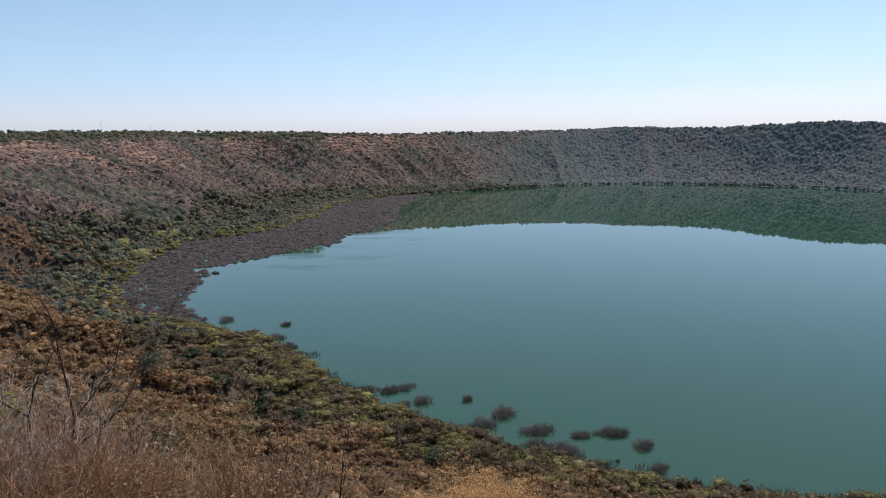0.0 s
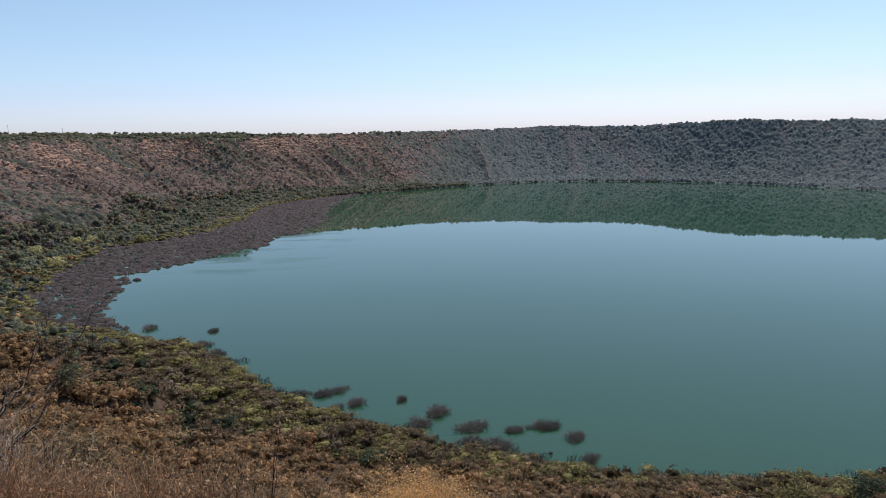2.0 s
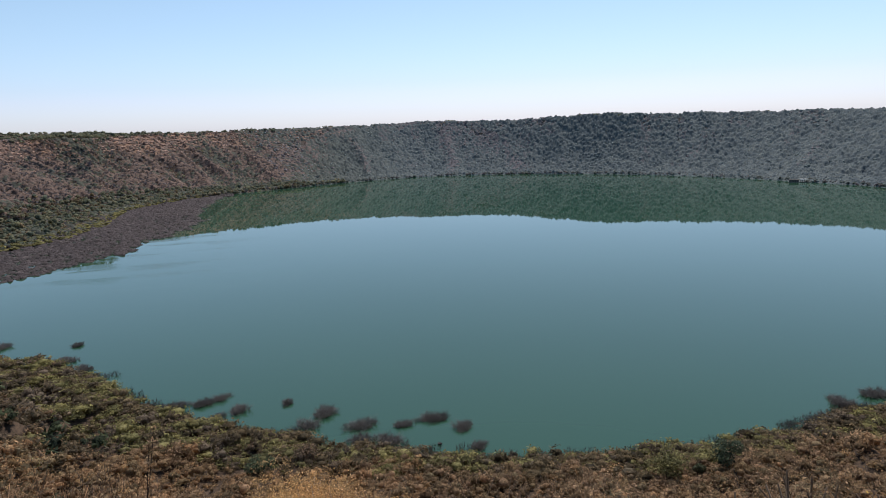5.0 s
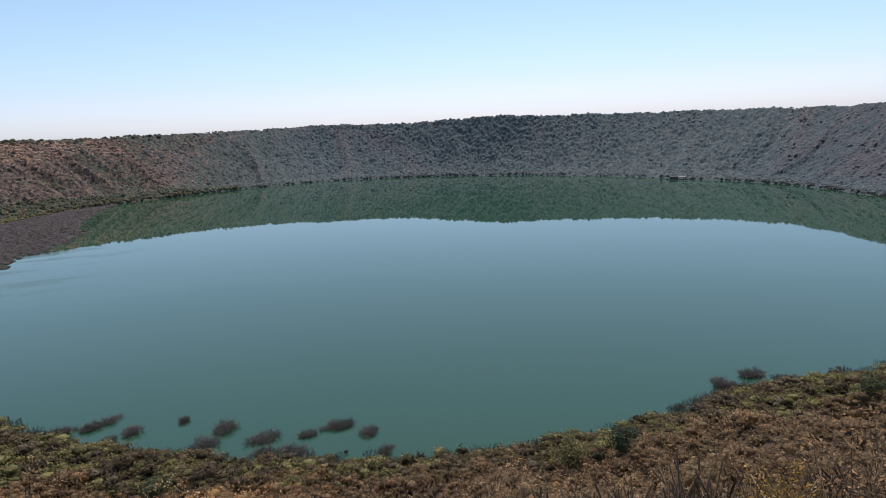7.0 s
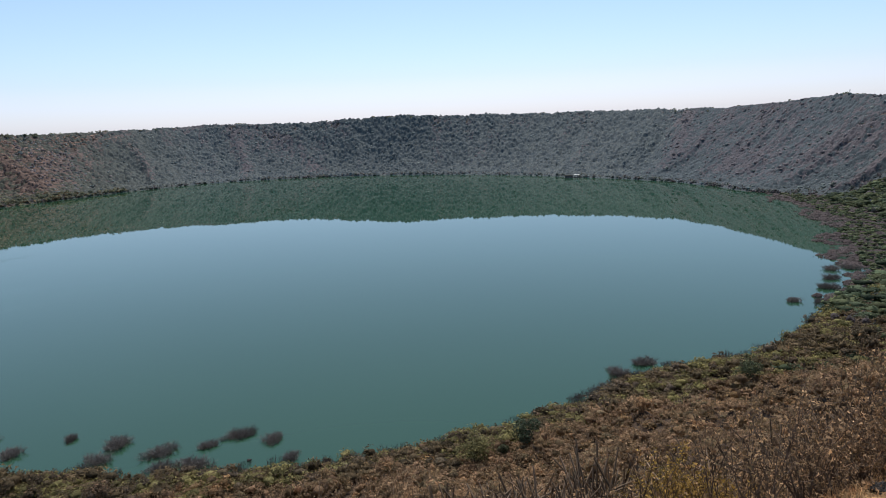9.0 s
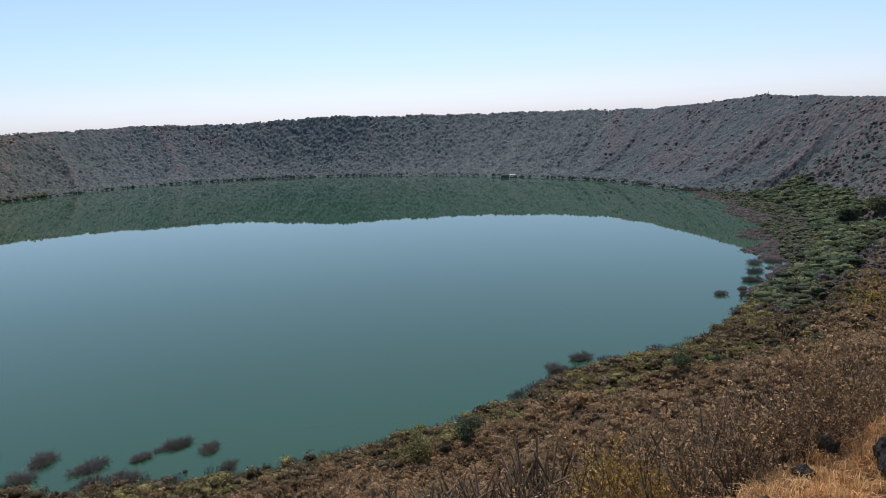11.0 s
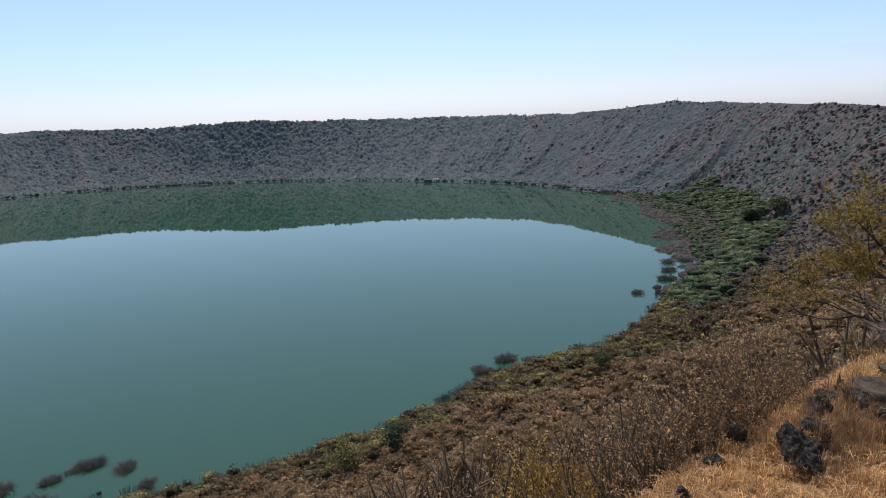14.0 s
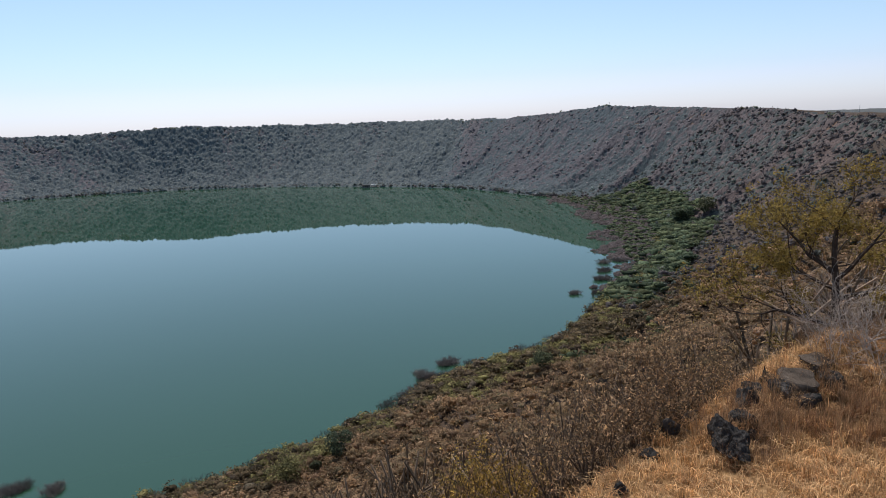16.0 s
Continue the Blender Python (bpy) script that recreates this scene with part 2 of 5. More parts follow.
f = math_node(n, l, "MULTIPLY_ADD", at.outputs["Fac"], 1.6)
f.node.inputs[2].default_value = -0.9
f = math_node(n, l, "ADD", f, big, True)
c = mixc(n, l, f, litter, earth)
at2 = n.new("ShaderNodeAttribute")
at2.attribute_name = "grass"
c = mixc(n, l, at2.outputs["Fac"], c, straw)
c = mixc(n, l, 0.5, c, ramp(n, l, fine, [(0.3, (0.55, 0.55, 0.55)), (0.7, (1.0, 1.0, 1.0))]), "MULTIPLY")
l.new(c, b.inputs["Base Color"])
bump(n, l, b, fine, 0.6, 0.15)

# water: still, turbid green
M_WATER, n, l, b = material("green_water", 0.012, 0.5)
b.inputs["IOR"].default_value = 1.42
big = noise_tex(n, l, 0.004, 3.0)
l.new(ramp(n, l, big, [(0.3, (0.021, 0.060, 0.034)), (0.7, (0.025, 0.066, 0.038))]), b.inputs["Base Color"])
# faint wind ripples in long patches
geo = n.new("ShaderNodeNewGeometry").outputs["Position"]
mp = n.new("ShaderNodeMapping")
mp.inputs["Scale"].default_value, mp.inputs["Rotation"].default_value = (0.010, 0.035, 0.0), (0, 0, 0.15)
l.new(geo, mp.inputs["Vector"])
streaks = noise_tex(n, l, 1.0, 4.0, 0.55, mp.outputs["Vector"])
away = n.new("ShaderNodeVectorMath")
away.operation = "DISTANCE"
l.new(geo, away.inputs[0])
away.inputs[1].default_value = (-70.0, 690.0, 0.0)
near_patch = math_node(n, l, "SUBTRACT", 1.0, math_node(n, l, "DIVIDE", away.outputs["Value"], 230.0), True)
mask = math_node(n, l, "MULTIPLY", math_node(n, l, "MULTIPLY", math_node(n, l, "SUBTRACT", streaks, 0.47, True), 8.0, True), near_patch)
bp = n.new("ShaderNodeBump")
bp.inputs["Distance"].default_value = 0.25
l.new(math_node(n, l, "ADD", math_node(n, l, "MULTIPLY", mask, 0.28), 0.006), bp.inputs["Strength"])
l.new(noise_tex(n, l, 1.1, 3.0), bp.inputs["Height"])
l.new(bp.outputs["Normal"], b.inputs["Normal"])


# ---- mesh helpers ----
def mesh_np(name, verts, faces, mats, tone=None, smooth=False, mat_index=None):
    """One mesh from arrays: verts (n, 3), faces (m, k)."""
    me = bpy.data.meshes.new(name)
    m, k = faces.shape
    me.vertices.add(len(verts))
    me.vertices.foreach_set("co", np.ascontiguousarray(verts, dtype=np.float32).ravel())
    me.loops.add(m * k)
    me.loops.foreach_set("vertex_index", np.ascontiguousarray(faces, dtype=np.int32).ravel())
    me.polygons.add(m)
    me.polygons.foreach_set("loop_start", np.arange(0, m * k, k, dtype=np.int32))
    me.polygons.foreach_set("use_smooth", np.full(m, smooth))
    for mt in mats:
        me.materials.append(mt)
    if mat_index is not None:
        me.polygons.foreach_set("material_index", np.ascontiguousarray(mat_index, dtype=np.int32))
    me.update(calc_edges=True)
    if tone is not None:
        me.attributes.new("tone", "FLOAT", "POINT").data.foreach_set("value", np.ascontiguousarray(tone, dtype=np.float32))
    return me


def part(name, me, parent, label=""):
    ob = new(name, me)
    ob.parent = parent
    return tagged(ob, label)


def value_noise(x, y, scale, seed=0):
    """Smooth noise from -1 to 1 on a lattice of that spacing."""
    x, y = np.asarray(x, float) / scale + seed * 17.13, np.asarray(y, float) / scale + seed * 5.71
    xi, yi = np.floor(x), np.floor(y)
    fx, fy = x - xi, y - yi
    fx, fy = fx * fx * (3 - 2 * fx), fy * fy * (3 - 2 * fy)

    def h(i, j):
        v = np.sin(i * 127.1 + j * 311.7 + seed * 74.7) * 43758.5453
        return v - np.floor(v)
    a, b2, c2, d = h(xi, yi), h(xi + 1, yi), h(xi, yi + 1), h(xi + 1, yi + 1)
    return 2 * (a + (b2 - a) * fx + (c2 - a) * fy + (a - b2 - c2 + d) * fx * fy) - 1


# ---- the crater: shore, crest and slope as smooth functions of the bearing from the lake's middle ----
MID = (290.0, 840.0)
SHORE = {-178: 600, -168: 611, -153: 628, -145: 630, -141: 606, -133: 588, -128: 598, -122: 630, -117: 632, -112: 648, -106: 652, -99: 645, -96: 629, -93: 623, -90: 646, -84: 642,
         -74: 632, -59: 657, -43: 686, -28: 697, -20: 656, -15: 664, -6: 673, 2: 670, 14: 662, 36: 691, 58: 735, 81: 770, 106: 687, 118: 679, 125: 675, 138: 640, 150: 560, 160: 525, 172: 525}
CREST = {-180: 930, -160: 905, -130: 884, -113: 880.6, -109: 881.0, -105: 881.4, -85: 876, -75: 868, -56: 860, -42: 880, -30: 886, -15: 890, -1: 917, 12: 985, 20: 980, 41: 900,
         50: 880, 60: 915, 70: 980, 85: 1040, 100: 1035, 118: 1017, 131: 1005, 146: 983, 165: 946}
HEIGHT = {-180: 122, -150: 120, -125: 119, -109: 120.0, -95: 118, -75: 111, -56: 102.5, -42: 113.5, -30: 122, -15: 131, -1: 118, 12: 117, 20: 117, 41: 124, 50: 128, 60: 125,
          70: 121, 80: 125, 90: 121, 100: 120, 118: 120, 131: 117, 146: 122, 165: 122}


def ring(table, th):
    a = np.array(sorted(table), float)
    v = np.array([table[int(k)] for k in a], float)
    return np.interp(th, np.r_[a[-1] - 360, a, a[0] + 360], np.r_[v[-1], v, v[0]])


def soft_ring(table, th):
    return sum(w * ring(table, (th + d + 180) % 360 - 180) for d, w in ((-3, .2), (-1.2, .2), (0, .2), (1.2, .2), (3, .2)))


def bearing(x, y):
    dx, dy = np.asarray(x, float) - MID[0], np.asarray(y, float) - MID[1]
    return np.degrees(np.arctan2(dy, dx)), np.hypot(dx, dy)


def slope_place(x, y):
    """Bearing, and how far up the slope: 0 at the shore, 1 at the crest."""
    th, r = bearing(x, y)
    rs, rr = soft_ring(SHORE, th), soft_ring(CREST, th)
    rs = rs + value_noise(x, y, 26, 3) * 4
    return th, r, (r - rs) / (rr - rs), rr


def gully(th, v):
    """How deep in a ravine: near 0 on a spur."""
    arc = np.radians(th) * 900 + 16 * np.sin(v * 4)
    return np.abs(value_noise(arc, v * 70, 74, 1)) + 0.4 * np.abs(value_noise(arc, v * 60, 27, 2))


def ground(x, y):
    x, y = np.asarray(x, float), np.asarray(y, float)
    th, r, u, rr = slope_place(x, y)
    h = soft_ring(HEIGHT, th)
    near = np.hypot(x, y)
    far = np.clip((near - 15) / 120, 0, 1)
    v = np.clip(u, 0, 1)
    base = 4.0 * np.clip(v / 0.12, 0, 1) + (h - 4.0) * np.clip((v - 0.1) / 0.9, 0, 1) ** 1.35
    # gullies and spurs run down the wall
    deep = 27 - 17 * np.clip((th - 8) / 12, 0, 1) * np.clip((98 - th) / 12, 0, 1) - 11 * (th > -90) * np.clip((8 - th) / 12, 0, 1)
    base = base - far * deep * (gully(th, v) - 0.35) * np.clip(v * (1.01 - v) * 4, 0, 1)
    base = np.maximum(base, 0.4 + 14 * v)
    # the plateau beyond the crest
    out = np.clip(r - rr, 0, None)
    rise = np.clip((np.abs(th) - 112) / 16, 0, 1) * np.clip(near / 600 - 0.5, 0, 1)
    plain = h + rise * 14 * np.clip(out / 160, 0, 1) - np.clip(out - 25 - 160 * rise, 0, None) * 0.075
    plain = np.maximum(plain, 92 - 22 * np.clip((near - 2300) / 2400, 0, 1) + 5 * value_noise(x, y, 700, 6))
    z = np.where(u > 1, plain, base)
    z = np.where(u < 0, np.maximum((r - (rr * 0 + soft_ring(SHORE, th))) * 0.12 - 0.0, -6), z)
    z = z + far * np.clip(u * 8, 0, 1) * (2.2 * value_noise(x, y, 34, 4) + 1.0 * value_noise(x, y, 13, 5))
    # the look-out's knoll over the brink, and a rise along the brink
    k = np.clip((5.0 - near) / 4.0, 0, 1)
    z = z + 3.5 * k * k * (3 - 2 * k)
    z = z + 0.9 * np.exp(-((x - 14.3) ** 2 + (y - 3.1) ** 2) / 4.0)
    seg = np.clip(((x - 10.45) * 2.25 + (y - 3.65) * -0.4) / 5.22, 0, 1)
    bank = np.hypot(x - 10.45 - 2.25 * seg, y - 3.65 + 0.4 * seg)
    z = z + (0.28 - 0.1 * seg) * np.exp(-(bank / 0.42) ** 2)
    z = z - 0.9 * np.clip((y - 4.5) / 1.6, 0, 1) * np.clip((x - 5) / 3, 0, 1) * np.clip((40 - near) / 20, 0, 1)
    z = z + np.clip(u * 8, 0, 1) * 0.12 * value_noise(x, y, 1.7, 8) * np.clip(near / 6, 0.3, 1)
    return z


def ground_mesh():
    fine_az = np.arange(-42, 92, 0.38)
    az = np.radians(np.r_[fine_az, np.arange(92, 318, 4.0)])
    rad = [0.0, 0.6]
    while rad[-1] < 4900:
        rad.append(rad[-1] + min(rad[-1] * 0.028, 12.0 if rad[-1] < 2150 else 1e9))
    rad = np.array(rad)
    A, Rr = np.meshgrid(az, rad[1:])
    X, Y = (Rr * np.sin(A)).ravel(), (Rr * np.cos(A)).ravel()
    Z = ground(X, Y)
    na, nr = len(az), len(rad) - 1
    i = np.arange(nr - 1)[:, None] * na
    j = np.arange(na)[None]
    j2 = (j + 1) % na
    F = np.stack([i + j, i + na + j, i + na + j2, i + j2], -1).reshape(-1, 4)
    V = np.stack([X, Y, Z], 1)
    V = np.vstack([V, [[0, 0, float(ground(0, 0))]]])
    k = len(V) - 1
    jj = np.arange(na)
    F = np.vstack([F, np.stack([np.full(na, k), jj, (jj + 1) % na, (jj + 1) % na], 1)])
    me = bpy.data.meshes.new("ground")
    quads, tris = F[:-na], F[-na:, :3]
    me.vertices.add(len(V))
    me.vertices.foreach_set("co", V.astype(np.float32).ravel())
    idx = np.r_[quads.ravel(), tris.ravel()].astype(np.int32)
    me.loops.add(len(idx))
    me.loops.foreach_set("vertex_index", idx)
    me.polygons.add(len(quads) + len(tris))
    me.polygons.foreach_set("loop_start", np.r_[np.arange(0, len(quads) * 4, 4), len(quads) * 4 + np.arange(0, len(tris) * 3, 3)].astype(np.int32))
    me.polygons.foreach_set("use_smooth", np.ones(len(quads) + len(tris), bool))
    me.materials.append(M_GROUND)
    me.update(calc_edges=True)
    th, r, u, rr = slope_place(V[:, 0], V[:, 1])
    bare, grass = earth_zones(V[:, 0], V[:, 1], th, u)
    me.attributes.new("bare", "FLOAT", "POINT").data.foreach_set("value", bare.astype(np.float32))
    # scrub cover and its painted haze grow with distance, full on the far plain
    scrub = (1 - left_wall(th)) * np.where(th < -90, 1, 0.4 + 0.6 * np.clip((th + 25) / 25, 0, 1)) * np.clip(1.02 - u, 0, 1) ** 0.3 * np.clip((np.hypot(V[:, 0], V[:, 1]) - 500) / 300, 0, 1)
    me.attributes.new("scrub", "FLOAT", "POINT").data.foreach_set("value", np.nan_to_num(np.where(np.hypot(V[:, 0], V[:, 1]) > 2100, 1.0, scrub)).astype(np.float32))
    me.attributes.new("grass", "FLOAT", "POINT").data.foreach_set("value", grass.astype(np.float32))
    return me


def left_wall(th):
    """1 on the dry, sun-facing wall, 0 on the wooded one."""
    return np.clip((np.where(th < -90, th + 360, th) - 85) / 35, 0, 1) * np.clip((232 - np.where(th < -90, th + 360, th)) / 20, 0, 1)


def earth_zones(x, y, th, u):
    d = np.hypot(x, y)
    top = np.clip((u - 0.62) / 0.2, 0, 1) * np.clip((1.03 - u) / 0.03, 0, 1)
    streak = np.clip(1.15 - 1.9 * gully(th, np.clip(u, 0, 1)), 0, 1)
    bare = left_wall(th) * (0.25 + 0.75 * top) * (0.35 + 0.65 * streak) + (1 - left_wall(th)) * top * np.clip(streak - 0.55, 0, 1) * 0.5
    rim = np.clip((th + 78) / 20, 0, 1) * np.clip((14 - th) / 14, 0, 1) * np.clip((u - 0.78) / 0.12, 0, 1) * np.clip((1.05 - u) / 0.03, 0, 1)
    bare = bare + rim * 0.4 * streak
    grass = np.clip((24 - d) / 6, 0, 1) * np.clip((u - 0.985) / 0.008, 0, 1) * np.clip(x / 3 + 0.3, 0, 1) * np.clip((5.0 + 4 * np.clip((5 - x) / 3, 0, 1) - y) / 0.6, 0, 1)
    return np.clip(bare, 0, 1) * np.clip((d - 560) / 260, 0, 1), np.clip(grass, 0, 1)


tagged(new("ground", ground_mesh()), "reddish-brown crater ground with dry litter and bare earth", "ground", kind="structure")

a = np.radians(np.arange(0, 360, 2.0))
wr = soft_ring(SHORE, (np.degrees(a) + 180) % 360 - 180) + 25
V = np.vstack([np.stack([MID[0] + wr * np.cos(a), MID[1] + wr * np.sin(a), a * 0], 1), [[*MID, 0]]])
k = np.arange(len(a))
water = tagged(new("water", mesh_np("water", V, np.stack([k, (k + 1) % len(a), np.full(len(a), len(a))], 1), [M_WATER])),
               "still green lake water mirroring the crater rim", "lake", kind="structure")


# ---- plants: shapes ----
def unit(v):
    return v / (np.linalg.norm(v, axis=-1, keepdims=True) + 1e-9)


def cards(rng, centres, size, up=0.0, long=1.0):
    """A small three-cornered leaf or clump at each centre, turned at random, or outwards where centres come with ways; up leans its face to the sky."""
    if isinstance(centres, tuple):
        centres, ways = centres
        nrm = unit(ways + rng.normal(0, 0.55, ways.shape) + np.array([0, 0, up]))
    else:
        nrm = unit(rng.normal(size=(len(centres), 3)) + np.array([0, 0, up]))
    n = len(centres)
    a = unit(np.cross(nrm, rng.normal(size=(n, 3))))
    b = np.cross(nrm, a)
    s = (size * rng.uniform(0.6, 1.4, n))[:, None]
    c = centres
    w = rng.uniform(-0.4, 0.4, n)[:, None]
    V = np.stack([c - a * s * long - b * s * 0.35, c + a * s * long + b * s * w, c - a * s * w + b * s * 0.85 + nrm * s * 0.25], 1).reshape(-1, 3)
    return V, np.arange(3 * n).reshape(n, 3)


def crown_points(rng, n, radius, height, lobes, base=0.25, flat=False):
    """Points over the outside of a crown made of several lobes."""
    lc = np.stack([rng.normal(0, radius * 0.42, lobes), rng.normal(0, radius * 0.42, lobes), rng.uniform(base + 0.1, 0.85, lobes) * height], 1)
    if flat:
        lc[:, 2] = rng.uniform(0.6, 0.95, lobes) * height
    lr = radius * rng.uniform(0.35, 0.62, lobes)
    k = rng.integers(0, lobes, n)
    d = unit(rng.normal(size=(n, 3)) + np.array([0, 0, 0.35]))
    rr = lr[k] * rng.uniform(0.55, 1.08, n) ** 0.6
    p = lc[k] + d * rr[:, None] * np.array([1, 1, 0.3 if flat else 0.85])
    p[:, 2] = np.maximum(p[:, 2], height * base * 0.5)
    return p, d


def tubes(segs, sides=4):
    """Tapered sticks: rows of start, end and the two radii."""
    s = np.asarray(segs, float)
    p, q, r0, r1 = s[:, :3], s[:, 3:6], s[:, 6], s[:, 7]
    d = unit(q - p)
    ref = np.where(np.abs(d[:, 2:3]) > 0.9, np.array([[1.0, 0, 0]]), np.array([[0, 0, 1.0]]))
    a = unit(np.cross(d, ref))
    b = np.cross(d, a)
    ang = np.arange(sides) * 2 * np.pi / sides
    off = a[:, None] * np.cos(ang)[None, :, None] + b[:, None] * np.sin(ang)[None, :, None]
    V = np.concatenate([p[:, None] + off * r0[:, None, None], q[:, None] + off * r1[:, None, None]], 1)
    i = np.arange(sides)
    f = np.stack([i, (i + 1) % sides, sides + (i + 1) % sides, sides + i], 1)
    F = (f[None] + (np.arange(len(s)) * 2 * sides)[:, None, None]).reshape(-1, 4)
    return V.reshape(-1, 3), F


def grow(rng, start, way, length, radius, depth, spread=0.6, lift=0.25, kids=(2, 3), bend=0.22, out=None, tips=None, steps=3):
    """A branch of several bent steps that forks again and again."""
    out = [] if out is None else out
    tips = [] if tips is None else tips
    p, d, r = np.array(start, float), unit(np.array(way, float)), radius
    for k in range(steps):
        q = p + d * length / steps
        r2 = max(r * 0.84, 0.003)
        out.append((*p, *q, r, r2))
        if depth <= 1:
            tips.append(q)
        p, r = q, r2
        d = unit(d + rng.normal(0, bend, 3) + np.array([0, 0, lift * 0.3]))
        if depth > 0 and k < steps - 1 and rng.random() < 0.55:
            grow(rng, p, unit(d + rng.normal(0, spread, 3)), length * rng.uniform(0.45, 0.7), r * 0.6, depth - 1, spread, lift, kids, bend, out, tips, steps)
    if depth > 0:
        for _ in range(rng.integers(kids[0], kids[1] + 1)):
            w = unit(d + rng.normal(0, spread, 3) + np.array([0, 0, lift]))
            grow(rng, p, w, length * rng.uniform(0.6, 0.85), r * 0.72, depth - 1, spread, lift, kids, bend, out, tips, steps)
    return out, tips


ICO = bmesh.new()
bmesh.ops.create_icosphere(ICO, subdivisions=1, radius=1.0)
ICO_V = np.array([v.co[:] for v in ICO.verts])
ICO_F = np.array([[v.index for v in f.verts] for f in ICO.faces])
ICO.free()


def lump(rng, flat=0.7, lift=0.45):
    """A knobbly far-off bush."""
    V = ICO_V * rng.uniform(0.55, 1.3, (len(ICO_V), 1)) * np.array([1, 1, flat])
    V = V + np.array([0, 0, lift * 0.7 if flat < 0.5 else flat * lift])
    return V, ICO_F[(V[ICO_F][:, :, 2].mean(1) > flat * 0.05)] if flat >= 0.5 else ICO_F


def scatter(name, variants, places, scale, rng, mat, label, category, tall=None):
    """One joined mesh of many plants too many to count."""
    if not len(places):
        return None
    which = rng.integers(0, len(variants), len(places))
    tall = rng.uniform(0.65, 1.35, len(places)) if tall is None else tall
    VV, FF, TT, off = [], [], [], 0
    for k, (V, F) in enumerate(variants):
        m = np.nonzero(which == k)[0]
        if not len(m):
            continue
        a = rng.uniform(0, 2 * np.pi, len(m))
        ca, sa, s = np.cos(a)[:, None], np.sin(a)[:, None], scale[m][:, None]
        sz = s if tall is None else s * tall[m][:, None]
        X = (V[None, :, 0] * ca - V[None, :, 1] * sa) * s + places[m, 0:1]
        Y = (V[None, :, 0] * sa + V[None, :, 1] * ca) * s + places[m, 1:2]
        Z = V[None, :, 2] * sz + places[m, 2:3]
        VV.append(np.stack([X, Y, Z], -1).reshape(-1, 3))
        FF.append((F[None] + off + (np.arange(len(m)) * len(V))[:, None, None]).reshape(-1, F.shape[1]))
        TT.append(np.repeat(rng.random(len(m)), len(V)))
        off += len(m) * len(V)
    me = mesh_np(name, np.vstack(VV), np.vstack(FF), [mat], np.concatenate(TT), smooth=True)
    return tagged(new(name, me), label, category, kind="stuff")


def on_ground(xy, sink=0.1):
    return np.column_stack([xy, ground(xy[:, 0], xy[:, 1]) - sink])


# ---- plants: where they stand ----
def sample(rng, n, r0, r1, az0, az1):
    """Even places over a sector round the look-out."""
    r = np.sqrt(rng.uniform(r0 * r0, r1 * r1, n))
    a = np.radians(rng.uniform(az0, az1, n))
    return np.stack([r * np.sin(a), r * np.cos(a)], 1)


def even_sample(rng, n, r0, r1, az0, az1):
    """As sample(), but evenly spread, with no clumps or bald patches."""
    cell = math.sqrt(math.pi * (r1 * r1 - r0 * r0) * (az1 - az0) / 360 / n)
    g = np.arange(-r1, r1, cell)
    xy = np.stack(np.meshgrid(g, g), -1).reshape(-1, 2) + rng.uniform(-0.45, 0.45, (len(g) ** 2, 2)) * cell
    d, a = np.hypot(xy[:, 0], xy[:, 1]), np.degrees(np.arctan2(xy[:, 0], xy[:, 1]))
    return xy[(d > r0) & (d < r1) & (a > az0) & (a < az1)]


def zone(xy):
    th, r, u, rr = slope_place(xy[:, 0], xy[:, 1])
    return th, u


def lobed(rng, lobes, leaves, leaf, height=1.25, flat=0.8, width=1.0, core=0.8, up=0.0, cores=9):
    """A crown of several rounded lobes, with small leaf sprays standing out of them."""
    a = rng.uniform(0, 2 * np.pi, lobes)
    out = 0.7 * width * np.sqrt(rng.uniform(0.15, 1, lobes))
    lr = rng.uniform(0.36, 0.58, lobes)
    c = np.stack([out * np.cos(a), out * np.sin(a), height * rng.uniform(0.35, 0.62, lobes)], 1)
    c[0], lr[0] = (0, 0, height * 0.6), 0.66
    VV, FF, off = [], [], 0
    for ci, r in zip(c[:cores], lr[:cores]):
        V = ICO_V * (core * r * rng.uniform(0.6, 1.3, (len(ICO_V), 1))) * np.array([width, width, flat]) + ci
        keep = V[ICO_F][:, :, 2].mean(1) > ci[2] - 0.45 * r * flat
        VV.append(V)
        FF.append(ICO_F[keep] + off)
        off += len(V)
    if leaves:
        k = rng.integers(0, lobes, leaves)
        d = unit(rng.normal(size=(leaves, 3)) + np.array([0, 0, 0.5]))
        p = c[k] + d * (lr[k] * rng.uniform(0.7, 1.2, leaves))[:, None] * np.array([width, width, flat])
        V, F = cards(rng, (p, d), leaf, up=up)
        VV.append(V)
        FF.append(F + off)
    return np.vstack(VV), np.vstack(FF)


